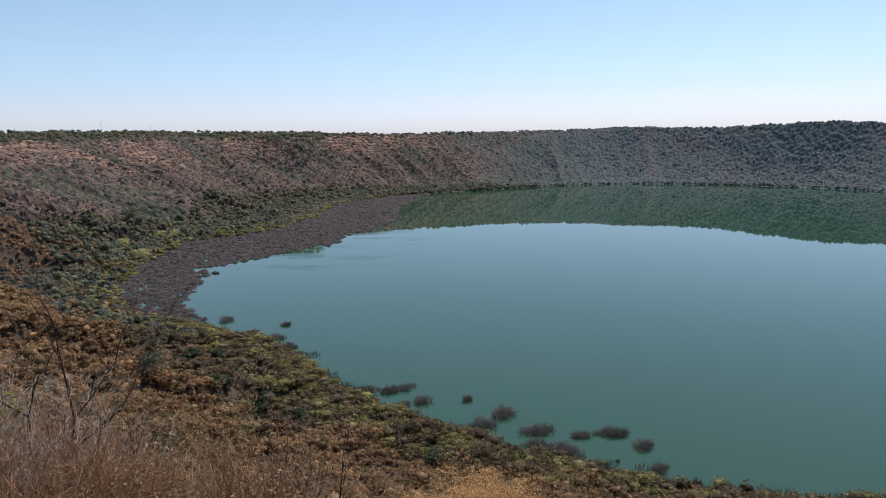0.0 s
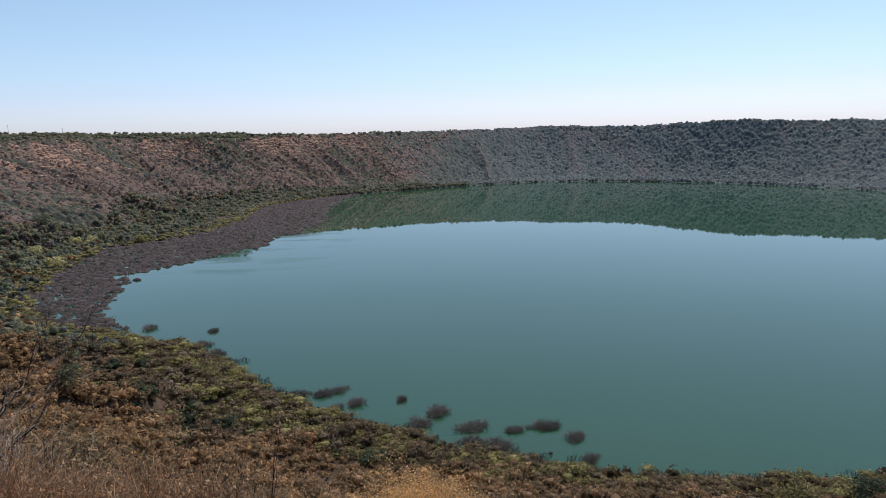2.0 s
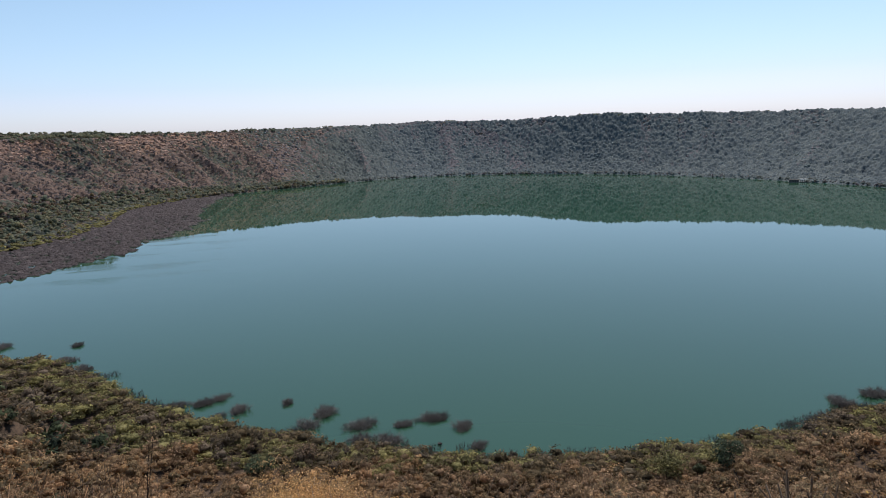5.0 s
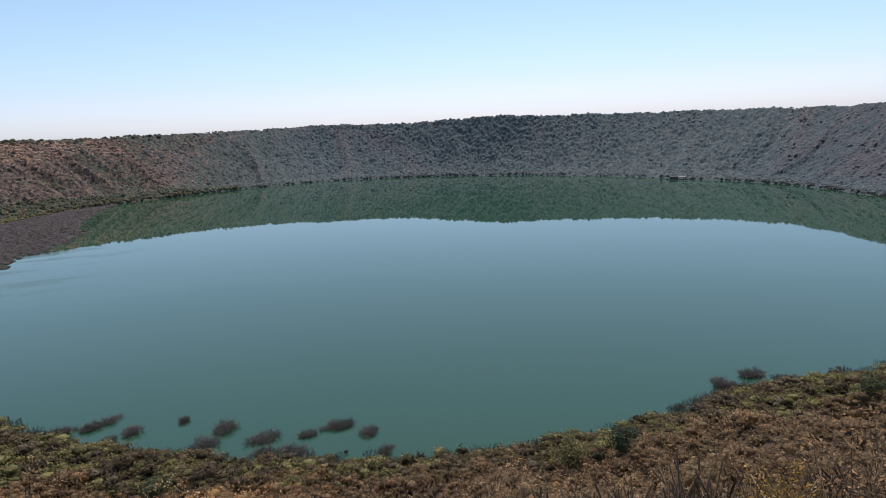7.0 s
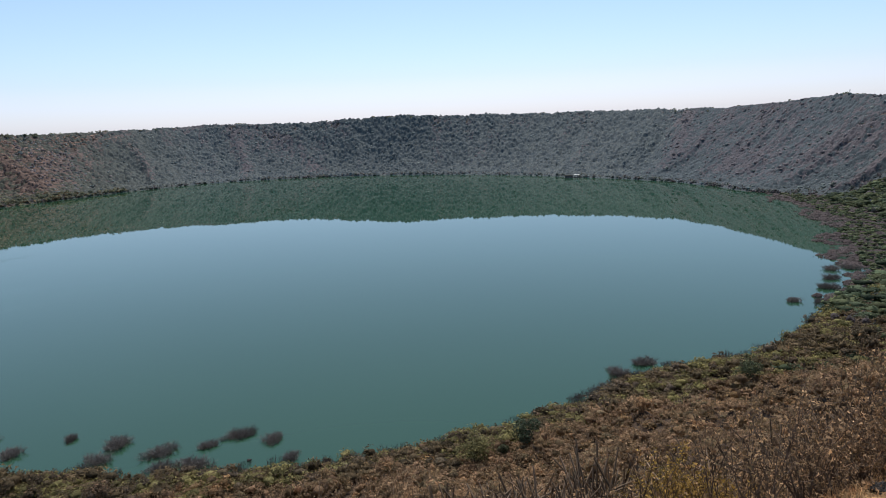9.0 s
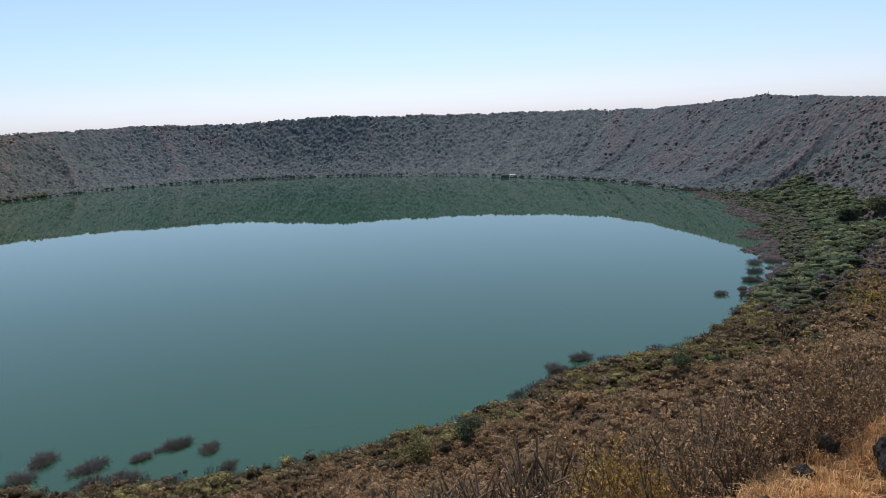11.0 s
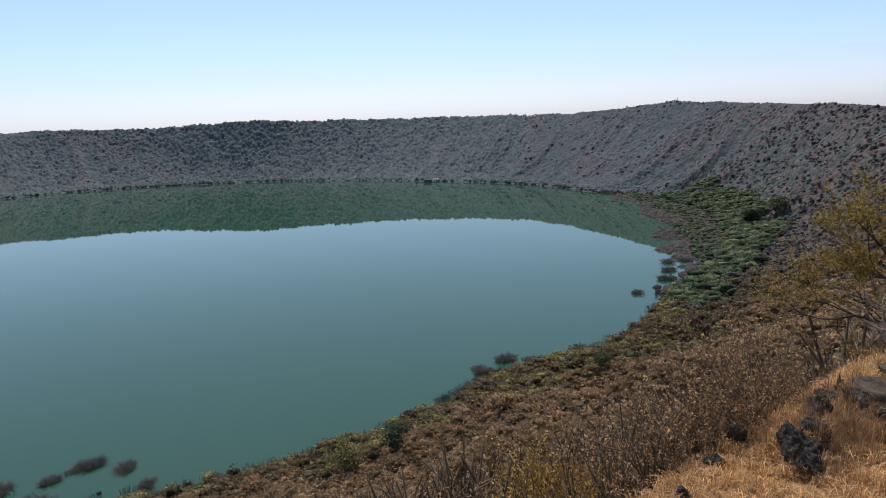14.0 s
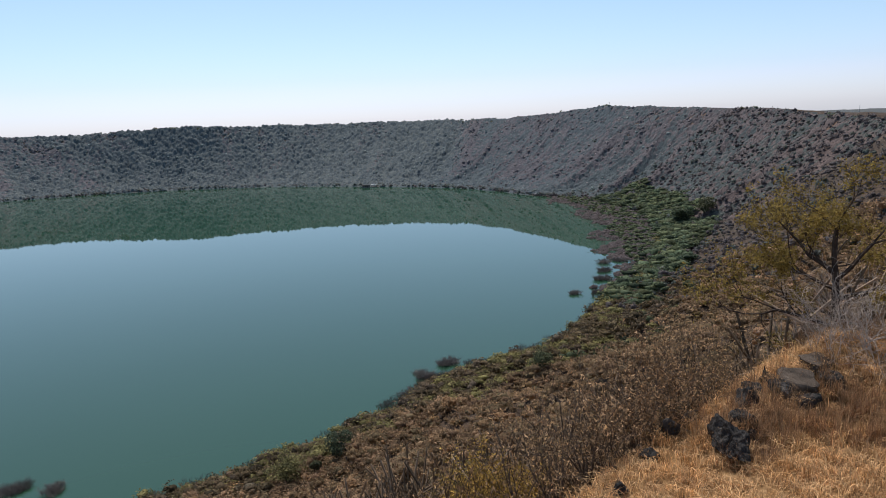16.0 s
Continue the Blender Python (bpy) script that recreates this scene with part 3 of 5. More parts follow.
def brush(rng, stems, height, spread, thin, forks=2):
    """A fan of thin leafless stems, each with side twigs, as slim tapered blades."""
    a = rng.uniform(0, 2 * np.pi, stems)
    s = np.sqrt(rng.random(stems)) * spread
    p = np.stack([s * np.cos(a), s * np.sin(a), np.full(stems, -0.15)], 1)
    d = unit(np.stack([0.45 * np.cos(a) * s / spread, 0.45 * np.sin(a) * s / spread, np.ones(stems)], 1) + rng.normal(0, 0.22, (stems, 3)))
    h = height * rng.uniform(0.55, 1.1, stems)
    P, D, H = [p], [d], [h]
    for _ in range(forks):
        t = rng.uniform(0.3, 0.75, stems)
        P.append(p + d * (h * t)[:, None])
        D.append(unit(d + rng.normal(0, 0.55, (stems, 3)) + np.array([0, 0, 0.2])))
        H.append(h * rng.uniform(0.3, 0.6, stems))
    P, D, H = np.vstack(P), np.vstack(D), np.concatenate(H)
    side = unit(np.cross(D, rng.normal(size=D.shape))) * (thin * rng.uniform(0.7, 1.4, len(D)))[:, None]
    V = np.stack([P - side, P + side, P + D * H[:, None]], 1).reshape(-1, 3)
    return V, np.arange(len(V)).reshape(-1, 3)


rng = np.random.default_rng(11)

# the far walls: a close cover of scrub, greener on the wooded side, thin on the dry spurs
def worley(x, y, cell, seed):
    """Distance to the nearest of scattered points, in cells, and two random numbers of that point's own."""
    gx, gy = x / cell, y / cell
    ix, iy = np.floor(gx), np.floor(gy)
    best, own, own2 = np.full(gx.shape, 9.0), np.zeros(gx.shape), np.zeros(gx.shape)
    for ox in (-1, 0, 1):
        for oy in (-1, 0, 1):
            cx, cy = ix + ox, iy + oy
            r1, r2, r3, r4 = [np.modf(np.abs(np.sin(cx * p + cy * q + seed * 3.7) * 43758.5))[0] for p, q in ((127.1, 311.7), (269.5, 183.3), (419.2, 371.9), (95.3, 57.7))]
            d = np.hypot(gx - cx - r1, gy - cy - r2)
            m = d < best
            best, own, own2 = np.where(m, d, best), np.where(m, r3, own), np.where(m, r4, own2)
    return best, own, own2


def wall_greenness(th, u, patch):
    lw = left_wall(th)
    fan = np.clip((th - 61 - (u - 0.2) * 12) / 1.5, 0, 1) * np.clip((87 - th) / 4, 0, 1)
    brown_end = np.clip((13 - th) / 5, 0, 1) * (th > -90)
    return (0.80 - 0.80 * lw + 0.22 * patch + 1.0 * (gully(th, u) - 0.38) + (0.5 + 0.1 * lw) * np.clip((0.26 + 0.03 * lw - u) / 0.1, 0, 1)
            - 0.75 * fan * (0.6 + 0.4 * lw) + 0.22 * np.clip((th - 13) / 5, 0, 1) * np.clip((60 - th) / 5, 0, 1) - 0.42 * brown_end - 0.12 * np.clip((-18 - th) / 15, 0, 1) * (th > -90))


def wall_scrub(t0, t1, step, rows):
    """The scrub on a stretch of the wall: one sheet of crowns, sunk out of sight where the slope is bare."""
    tt = np.arange(t0, t1, step)
    th = (tt + 180) % 360 - 180
    shore, crest = soft_ring(SHORE, th), soft_ring(CREST, th)
    v = np.linspace(-0.02, 1.03, rows)
    R = shore[None] + (crest - shore)[None] * v[:, None]
    A = np.radians(tt)[None] + np.random.default_rng(5).uniform(-0.0008, 0.0008, R.shape)
    R = R + np.random.default_rng(6).uniform(-0.8, 0.8, R.shape)
    x, y = (MID[0] + R * np.cos(A)).ravel(), (MID[1] + R * np.sin(A)).ravel()
    th, r, u, rr = slope_place(x, y)
    u = np.clip(u, 0, 1.05)
    lw = left_wall(th)
    patch = value_noise(x, y, 60, 21) + 0.6 * value_noise(x, y, 22, 22)
    green = wall_greenness(th, u, patch)
    spur = np.clip((0.33 - gully(th, u)) / 0.15, 0, 1)
    open_top = np.clip((u - 0.66) / 0.16, 0, 1)
    cover = 1.02 - lw * (0.3 + 0.7 * open_top * (0.3 + 0.7 * spur) + 0.25 * spur * (u > 0.35)) - (1 - lw) * 0.4 * spur * open_top
    brown_side = np.clip((12 - th) / 8, 0, 1) * (th > -90)
    f1, k1, t1_ = worley(x, y, 7.5, 1)
    f2, k2, t2_ = worley(x, y, 5.2, 2)
    f3, k3, t3_ = worley(x, y, 3.1, 3)
    big = np.sqrt(np.clip(1 - (f1 / 0.62) ** 2, 0, 1)) * (4.4 + 4.6 * k1 ** 2) * (1 - 0.35 * brown_side) * (k1 < np.clip(green, 0.1, 0.85))
    mid = np.sqrt(np.clip(1 - (f2 / 0.72) ** 2, 0, 1)) * (2.0 + 1.8 * k2) * (k2 < cover)
    low = np.sqrt(np.clip(1 - (f3 / 0.75) ** 2, 0, 1)) * (0.7 + 0.7 * k3) * (k3 < cover)
    h = np.maximum(np.maximum(big, mid), low)
    which = np.where(big >= h, 0, np.where(mid >= h, 1, 2))
    tone = np.where(which == 0, t1_, np.where(which == 1, t2_, t3_))
    leaf = np.clip((np.where(which == 0, green + 0.35, np.where(which == 1, green, green - 0.15)) - np.where(which == 0, 0.3, tone)) / 0.25 + 0.5, 0, 1)
    tone = tone * (1 - 0.6 * brown_side)
    dist = np.hypot(x, y)
    h = h * np.clip((dist - 700 - 180 * lw) / 160, 0, 1)
    h = h * np.clip(u / 0.03, 0.15, 1)
    h = np.where(h < 0.25, np.where(u < 0.04, -0.5, -3.5), h)
    h = np.where(u <= 0.0, -0.4, h)
    V = np.stack([x, y, ground(x, y) + h], 1)
    n_a = len(tt)
    i = np.arange(rows - 1)[:, None] * n_a
    j = np.arange(n_a - 1)[None]
    F = np.stack([i + j, i + j + 1, i + n_a + j + 1, i + n_a + j], -1).reshape(-1, 4)
    F = F[(h[F] > -0.5).sum(1) > 1]
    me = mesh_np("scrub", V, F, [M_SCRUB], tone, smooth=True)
    # share of the haze-tinted tones: full on the far wall, partial on the brown one
    hazy = np.clip((106 - th) / 24, 0, 1) * np.clip((th + 75) / 60, 0, 1)
    me.attributes.new("hazy", "FLOAT", "POINT").data.foreach_set("value", hazy.astype(np.float32))
    me.attributes.new("leafy", "FLOAT", "POINT").data.foreach_set("value", leaf.astype(np.float32))
    return me


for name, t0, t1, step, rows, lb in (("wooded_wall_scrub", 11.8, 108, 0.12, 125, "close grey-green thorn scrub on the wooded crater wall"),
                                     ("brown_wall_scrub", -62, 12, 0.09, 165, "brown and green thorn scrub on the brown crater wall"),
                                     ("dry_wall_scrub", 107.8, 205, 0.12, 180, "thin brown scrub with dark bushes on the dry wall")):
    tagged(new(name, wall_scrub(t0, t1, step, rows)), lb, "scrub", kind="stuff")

# single bushes that stand above the rest of the scrub
BUSHES = [lobed(rng, 1, 5, 0.3, 0.8, 0.6, core=1.3) for _ in range(20)]
TINY = [cards(rng, crown_points(rng, 7, 0.9, 0.8, 3, 0.2), 0.55) for _ in range(20)]
NEARBUSH = [lobed(rng, 2, 15, 0.22) for _ in range(12)]
xy = even_sample(rng, 190000, 430, 2050, -39, 87)
th, r = bearing(xy[:, 0], xy[:, 1])
xy = xy[(r > 520) & (r < 1120)]
th, u = zone(xy)
patch = value_noise(xy[:, 0], xy[:, 1], 60, 21) + 0.6 * value_noise(xy[:, 0], xy[:, 1], 22, 22)
lw, dist = left_wall(th), np.hypot(xy[:, 0], xy[:, 1])
ok = (u > 0.0) & (u < 1.02) & (rng.random(len(xy)) < np.where(dist < 800 + 150 * lw, 0.72 + 0.25 * lw, np.where(dist < 1080, 0.98, np.where(lw > 0.4, 0.98, 0.3)) - 0.2 * lw - 0.7 * lw * np.clip((u - 0.6) / 0.2, 0, 1) * (gully(th, u) < 0.42)))
xy, th, u, patch, lw, dist = xy[ok], th[ok], u[ok], patch[ok], lw[ok], dist[ok]
P = on_ground(xy)
is_g = rng.random(len(xy)) < wall_greenness(th, u, patch) * (1 - 0.4 * (th > -90) * np.clip((5 - th) / 10, 0, 1))
size = 1.2 + 2.6 * rng.random(len(xy)) ** 2.0
near_side = (dist < 800) | ((dist < 1000) & (lw > 0.6) & (rng.random(len(xy)) < (1000 - dist) / 150)) | ((dist < 1080) & (th > -90) & (th < 10))
west = (th < -100) & (th > -172)
for name, forms, chosen, mat, lb in (("wall_green_bushes", NEARBUSH, is_g & near_side, M_MIDG, "dark green thorn bushes on the near wall"),
                                     ("wall_rust_bushes", NEARBUSH, ~is_g & near_side & west, M_DRY, "rust-brown dry bushes on the near wall"),
                                     ("wall_brown_bushes", NEARBUSH, ~is_g & near_side & ~west, M_MIDD, "grey-brown leafless bushes on the near wall"),
                                     ("far_green_bushes", BUSHES, is_g & ~near_side & (lw < 0.6), M_HAZYG, "close grey-green thorn bushes on the far wall"),
                                     ("dry_wall_bushes", TINY, is_g & ~near_side & (lw >= 0.6), M_WOODS, "scattered dark green thorn bushes on dry wall"),
                                     ("far_brown_bushes", BUSHES, ~is_g & ~near_side & (lw < 0.6), M_HAZYD, "leafless grey-brown bushes on the far wall"),
                                     ("dry_wall_twigs", TINY, ~is_g & ~near_side & (lw >= 0.6), M_MIDD, "leafless brown bushes on the dry wall")):
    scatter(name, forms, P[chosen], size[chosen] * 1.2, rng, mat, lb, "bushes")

# a line of taller trees along the far waterline
tt = rng.uniform(-25, 128, 1500)
v = np.abs(rng.normal(0, 0.04, len(tt))) + 0.004
shore, crest = soft_ring(SHORE, tt), soft_ring(CREST, tt)
r = shore + (crest - shore) * v
xy = np.stack([MID[0] + r * np.cos(np.radians(tt)), MID[1] + r * np.sin(np.radians(tt))], 1)
P = on_ground(xy, 0.3)
P[:, 2] = np.maximum(P[:, 2], -0.3)
pick = rng.random(len(P)) < 0.62
for name, m, mat, lb in (("waterline_green_trees", pick, M_MIDG, "grey-green trees along the far waterline"), ("waterline_brown_trees", ~pick, M_MIDD, "half-leafless brown trees along the far waterline")):
    sz = 2.2 + 3.0 * rng.random(m.sum()) ** 1.6
    scatter(name, NEARBUSH, P[m] - np.array([0, 0, 0.5]) * sz[:, None], sz, rng, mat, lb, "trees", tall=rng.uniform(1.0, 1.5, len(sz)))

# broken ledges of reddish rock under the rim of the dry wall
STONES = []
for _ in range(10):
    V = ICO_V * rng.uniform(0.6, 1.25, (len(ICO_V), 1)) * np.array([1.3, 1.0, 0.75])
    STONES.append((V, ICO_F))
tt = rng.uniform(92, 214, 27000)
th = (tt + 180) % 360 - 180
v = 0.55 + 0.46 * rng.random(len(th)) ** 0.7
v = np.where(rng.random(len(th)) < 0.75, np.round(v * 22 + 0.35 * value_noise(tt * 6, tt * 0, 9, 91)) / 22 + rng.normal(0, 0.006, len(th)), v)
shore, crest = soft_ring(SHORE, th), soft_ring(CREST, th)
r = shore + (crest - shore) * v
xy = np.stack([MID[0] + r * np.cos(np.radians(tt)), MID[1] + r * np.sin(np.radians(tt))], 1)
spur = gully(th, np.clip(v, 0, 1)) + 0.25 * value_noise(xy[:, 0], xy[:, 1], 40, 92)
ok = (spur < 0.4 + 0.4 * np.clip((v - 0.8) / 0.06, 0, 1)) & (v < 1.0) & (rng.random(len(th)) < left_wall(th) * np.clip((v - 0.5) / 0.3, 0.05, 1))
P = on_ground(xy[ok], -0.3)
scatter("rim_ledges", STONES, P, 0.9 + 2.8 * rng.random(len(P)) ** 3.0, rng, M_LEDGEROCK, "broken reddish rock ledges under the rim", "rocks").data.polygons.foreach_set("use_smooth", np.zeros(len(P) * 20, bool))

# the plateau's edge: trees along the skyline
xy = sample(rng, 52000, 500, 2350, -39, 87)
th, u = zone(xy)
keep = (u > 0.97) & (u < 1.0 + 0.16 + 0.9 * left_wall(th)) & (rng.random(len(xy)) < 0.12 + 0.55 * left_wall(th)) & ((left_wall(th) > 0.3) | (value_noise(xy[:, 0], xy[:, 1], 45, 23) > -0.1))
xy = xy[keep]
P = on_ground(xy)
CROWNS = []
for _ in range(8):
    CROWNS.append(cards(rng, crown_points(rng, 26, 1.0, 1.25, 4, 0.4, flat=rng.random() < 0.6), 0.42))
dry_rim = left_wall(zone(xy)[0]) > 0.3
scatter("skyline_trees", CROWNS, P[~dry_rim], rng.uniform(2.2, 4.4, (~dry_rim).sum()), rng, M_WOODS, "small dark trees along the crater rim", "trees")
RIMWOODS = [lobed(rng, 3, 26, 0.2, 1.0, 0.75, 1.2, 0.9) for _ in range(10)]
scatter("rim_woods", RIMWOODS, P[dry_rim], 2.6 + 3.6 * rng.random(dry_rim.sum()) ** 1.5, rng, M_WOODS, "close dark round-crowned trees on the dry wall's rim", "trees")

# a low wooded hill behind the rim
xy = sample(rng, 260, 1500, 1640, -14.4, -9.8)
az = np.degrees(np.arctan2(xy[:, 0], xy[:, 1]))
P = on_ground(xy)
P[:, 2] = np.maximum(P[:, 2], 118) + 5.0 * np.clip(1 - np.abs(az + 12.4) / 2.2, 0, 1)
scatter("hill_trees", CROWNS, P, rng.uniform(3.0, 5.5, len(P)), rng, M_WOODS, "dark trees on a low hill behind the rim", "trees")

# a thicker cover on the steep western slope
xy = even_sample(rng, 5200, 250, 560, -39, -10)
th, u = zone(xy)
keep = (u > ring({-180: 0.3, -155: 0.15, -136: 0.24, -126: 0.24, -119: 0.12}, th)) & (u < 1.0)
P = on_ground(xy[keep])
scatter("steep_slope_shrubs", [lobed(rng, 5, 48, 0.165, 1.15, 0.85, 1.15, 0.66, 0.2, 3) for _ in range(12)], P, rng.uniform(2.0, 4.2, len(P)), rng, M_DRY, "rust-brown dry shrubs on the steep slope", "shrubs")

# the nearer slopes: leafy shrubs, brown above and olive towards the shore
SHRUBS = [lobed(rng, 6, 96, 0.128, 1.15, 0.85, 1.15, 0.62, 0.2, 3) for _ in range(16)]
FLATS = [lobed(rng, 5, 88, 0.135, 0.9, 0.42, 1.35, 0.62, 0.5, 3) for _ in range(12)]
COARSE = [lobed(rng, 5, 50, 0.175, 1.15, 0.85, 1.15, 0.66, 0.2, 3) for _ in range(16)]
LEAFY = [lobed(rng, 7, 190, 0.064, 1.25, 0.9, 1.1, 0.58, 0.1, 3) for _ in range(14)]
LOW = {-180: 0.36, -165: 0.32, -155: 0.15, -146: 0.15, -136: 0.26, -127: 0.26, -122: 0.15, -119: 0.10, -110: 0.05, -103: 0.05, -98: 0.13, -92: 0.16, -85: 0.20, -60: 0.20}
for near_band, (r0, r1, count, forms) in enumerate(((270, 500, 11500, COARSE), (140, 275, 5600, SHRUBS), (50, 145, 3000, LEAFY))):
    xy = even_sample(rng, count, r0, r1, -39, 87)
    th, u = zone(xy)
    patch = value_noise(xy[:, 0], xy[:, 1], 38, 31) + 0.6 * value_noise(xy[:, 0], xy[:, 1], 15, 32)
    d = np.hypot(xy[:, 0], xy[:, 1])
    keep = (u > -0.03) & (u < 1.05) & (rng.random(len(xy)) < 0.99 - 0.12 * (d > 380))
    xy, th, u, patch, d = xy[keep], th[keep], u[keep], patch[keep], d[keep]
    P = on_ground(xy)
    g = (u + 0.07 * patch) < ring(LOW, th)
    size = (2.1, 1.7, 1.3)[near_band] + (2.9, 2.5, 1.9)[near_band] * rng.random(len(xy)) ** 2.4
    patch2 = value_noise(xy[:, 0], xy[:, 1], 9, 33)
    size = size * (1 + 0.25 * patch2)
    k = rng.random(len(xy))
    rust = rng.random(len(xy)) < 0.85 - 0.75 * np.clip((th + 122) / 16, 0, 1)
    m = ~g & rust
    scatter("slope_dry_shrubs", forms, P[m], size[m], rng, M_DRY, "rust-brown dry-leaved shrubs covering the slope", "shrubs")
    m = ~g & ~rust
    scatter("slope_mauve_shrubs", forms, P[m], size[m], rng, M_MAUVE, "mauve-brown half-leafless shrubs covering the slope", "shrubs")
    edge = u < 0.12
    k = np.where(edge & (th > -142) & (th < -117), 0.3 + 0.7 * k, k)
    m = g & (k < 0.42)
    scatter("slope_olive_shrubs", forms, P[m], size[m], rng, M_OLIVE, "olive and brown shrubs on the lower slope", "shrubs")
    m = g & ~edge & (k >= 0.42) & (k < 0.56)
    scatter("slope_green_trees", forms, P[m], size[m] * 1.25, rng, M_GREEN, "dark green round-crowned trees on the lower slope", "trees")
    m = g & ~edge & (k >= 0.56) & (k < 0.78)
    scatter("slope_brown_shrubs", forms, P[m], size[m], rng, M_MAUVE, "brown half-leafless shrubs on the lower slope", "shrubs")
    m = g & ((~edge & (k >= 0.78) & (k < 0.86)) | (edge & (k > 0.42) & (k < 0.9)))
    scatter("slope_acacias", FLATS, P[m], size[m] * 1.1, rng, M_ACACIA, "yellow-green flat-crowned acacias near the shore", "trees")
    m = g & ((edge & (k >= 0.9)) | (~edge & (k >= 0.86)))
    scatter("slope_dead_shrubs", forms, P[m], size[m], rng, M_DEADBRUSH, "leafless grey-brown shrubs near the water's edge", "shrubs")

# a closed belt of feathery acacias and grey brush along the near shore
tt = rng.uniform(-150, -58, 2600)
v = rng.uniform(-0.035, 0.07, len(tt)) + 0.02 * value_noise(tt * 9, tt * 0, 12, 35)
shore, crest = soft_ring(SHORE, tt), soft_ring(CREST, tt)
r = shore + (crest - shore) * v
P = np.stack([MID[0] + r * np.cos(np.radians(tt)), MID[1] + r * np.sin(np.radians(tt))], 1)
P = np.column_stack([P, np.maximum(ground(P[:, 0], P[:, 1]), -0.1) - 0.1])
k = rng.random(len(P))
sz = 1.7 + 2.4 * rng.random(len(P)) ** 1.8
lake_side = v < -0.018
for name, forms, m, grow_by, mat, lb in (("shore_belt_acacias", FLATS, ~lake_side & (k < 0.36), 1.25, M_ACACIA, "feathery yellow-green acacias along the water's edge"),
                                         ("shore_belt_olive", FLATS, ~lake_side & (k >= 0.36) & (k < 0.84), 1.25, M_OLIVE, "olive-brown bushes along the water's edge"),
                                         ("shore_belt_brush", SHRUBS, ~lake_side & (k >= 0.84), 1.0, M_DEADBRUSH, "grey-brown leafless brush along the water's edge"),
                                         ("shore_belt_dead", [brush(rng, 60, 0.9, 0.9, 0.02, 2) for _ in range(6)], lake_side & (k < 0.7), 1.0, M_THICKET, "grey dead brush standing at the waterline")):
    scatter(name, forms, P[m], sz[m] * grow_by, rng, mat, lb, "shrubs")

# leafless shrubs stand between the leafy ones
BARE = []
for k in range(6):
    segs, tips = [], []
    for _ in range(7):
        a = rng.uniform(0, 6.28)
        grow(rng, (0, 0, 0.0), (0.55 * math.cos(a), 0.55 * math.sin(a), 1), 0.7, 0.03, 1, 0.6, 0.3, (1, 2), 0.25, segs, tips, steps=1)
    BARE.append(tubes(segs, 3))
xy = np.vstack([sample(rng, 1400, 48, 230, -39, 87), sample(rng, 420, 22, 70, 30, 87)])
th, u = zone(xy)
P = on_ground(xy[(u > 0.05) & (u < 0.99)])
scatter("slope_bare_shrubs", BARE, P, rng.uniform(1.8, 3.4, len(P)), rng, M_BROWNTWIG, "bare grey-brown leafless shrubs on the slope", "shrubs")

# ---- flooded dead thickets along the shore ----
FLOODED = {-178: 419, -170: 450, -166: 478, -162: 536, -149: 569, -142: 594, -138: 604, -130: 640, -90: 700, -80: 640, -75: 614, -69: 620, -62: 596, -49: 612, -41: 625, -26: 646,
           -20: 690, 90: 900, 112: 800, 116: 690, 123: 617, 137: 500, 150: 396, 168: 391}
rng = np.random.default_rng(23)
STICKS = [brush(rng, 8, 0.95, 1.1, 0.085, 1) for _ in range(10)]
xy = sample(rng, 210000, 380, 1500, -40, 82)
th, r = bearing(xy[:, 0], xy[:, 1])
inner = soft_ring(FLOODED, th) + 14 * value_noise(xy[:, 0], xy[:, 1], 30, 41) + 10 * value_noise(xy[:, 0], xy[:, 1], 9, 42)
keep = (r > inner) & (r < soft_ring(SHORE, th) + 12)
thin = np.clip((r - inner) / 10, 0.6, 1) * np.clip(1.25 - np.abs(th - 140) / 60, 0.35, 1) ** 0.2
keep &= rng.random(len(xy)) < thin
xy = xy[keep]
P = np.column_stack([xy, np.maximum(ground(xy[:, 0], xy[:, 1]), -0.4)])
MATS = [lump(rng, 0.5, 0.05) for _ in range(8)]
low_mat = rng.random(len(P)) < 0.75
scatter("thicket_mass", MATS, P[low_mat], rng.uniform(2.6, 4.6, low_mat.sum()), rng, M_THICKET, "dense grey-purple dead brush in shallow water", "thicket")
scatter("flooded_thicket", STICKS, P, rng.uniform(1.4, 2.7, len(P)), rng, M_THICKET, "grey-purple leafless thicket standing in shallow water", "thicket")

# flat green acacias on the eastern bench, mixed woods on the western one
FARFLAT = [lobed(rng, 3, 34, 0.16, 1.0, 0.4, 1.35, 0.8, 0.8) for _ in range(8)]
xy = sample(rng, 110000, 440, 1650, -40, 90)
th, u = zone(xy)
patch = value_noise(xy[:, 0], xy[:, 1], 45, 51)
east = (th > -80) & (th < -30) & (u > 0.0) & (u < np.interp(th, (-80, -58, -40), (0.13, 0.2, 0.32)) + 0.08 * patch)
P = on_ground(xy[east])
rb = np.hypot(xy[:, 0] - MID[0], xy[:, 1] - MID[1])
wet = (th > -76) & (th < -24) & (rb > soft_ring(FLOODED, th) + 14 + 8 * patch) & (rb < soft_ring(SHORE, th) + 6)
WET = np.column_stack([xy[wet], np.maximum(ground(xy[wet, 0], xy[wet, 1]), -0.2)])
UMBRELLA = [lobed(rng, 3, 30, 0.15, 1.0, 0.36, 1.35, 0.85, 0.8) for _ in range(10)]
scatter("wet_acacias", FARFLAT, WET, rng.uniform(1.8, 3.6, len(WET)), rng, M_CANOPY, "olive-green flat-topped acacias at the marshy edge", "trees")
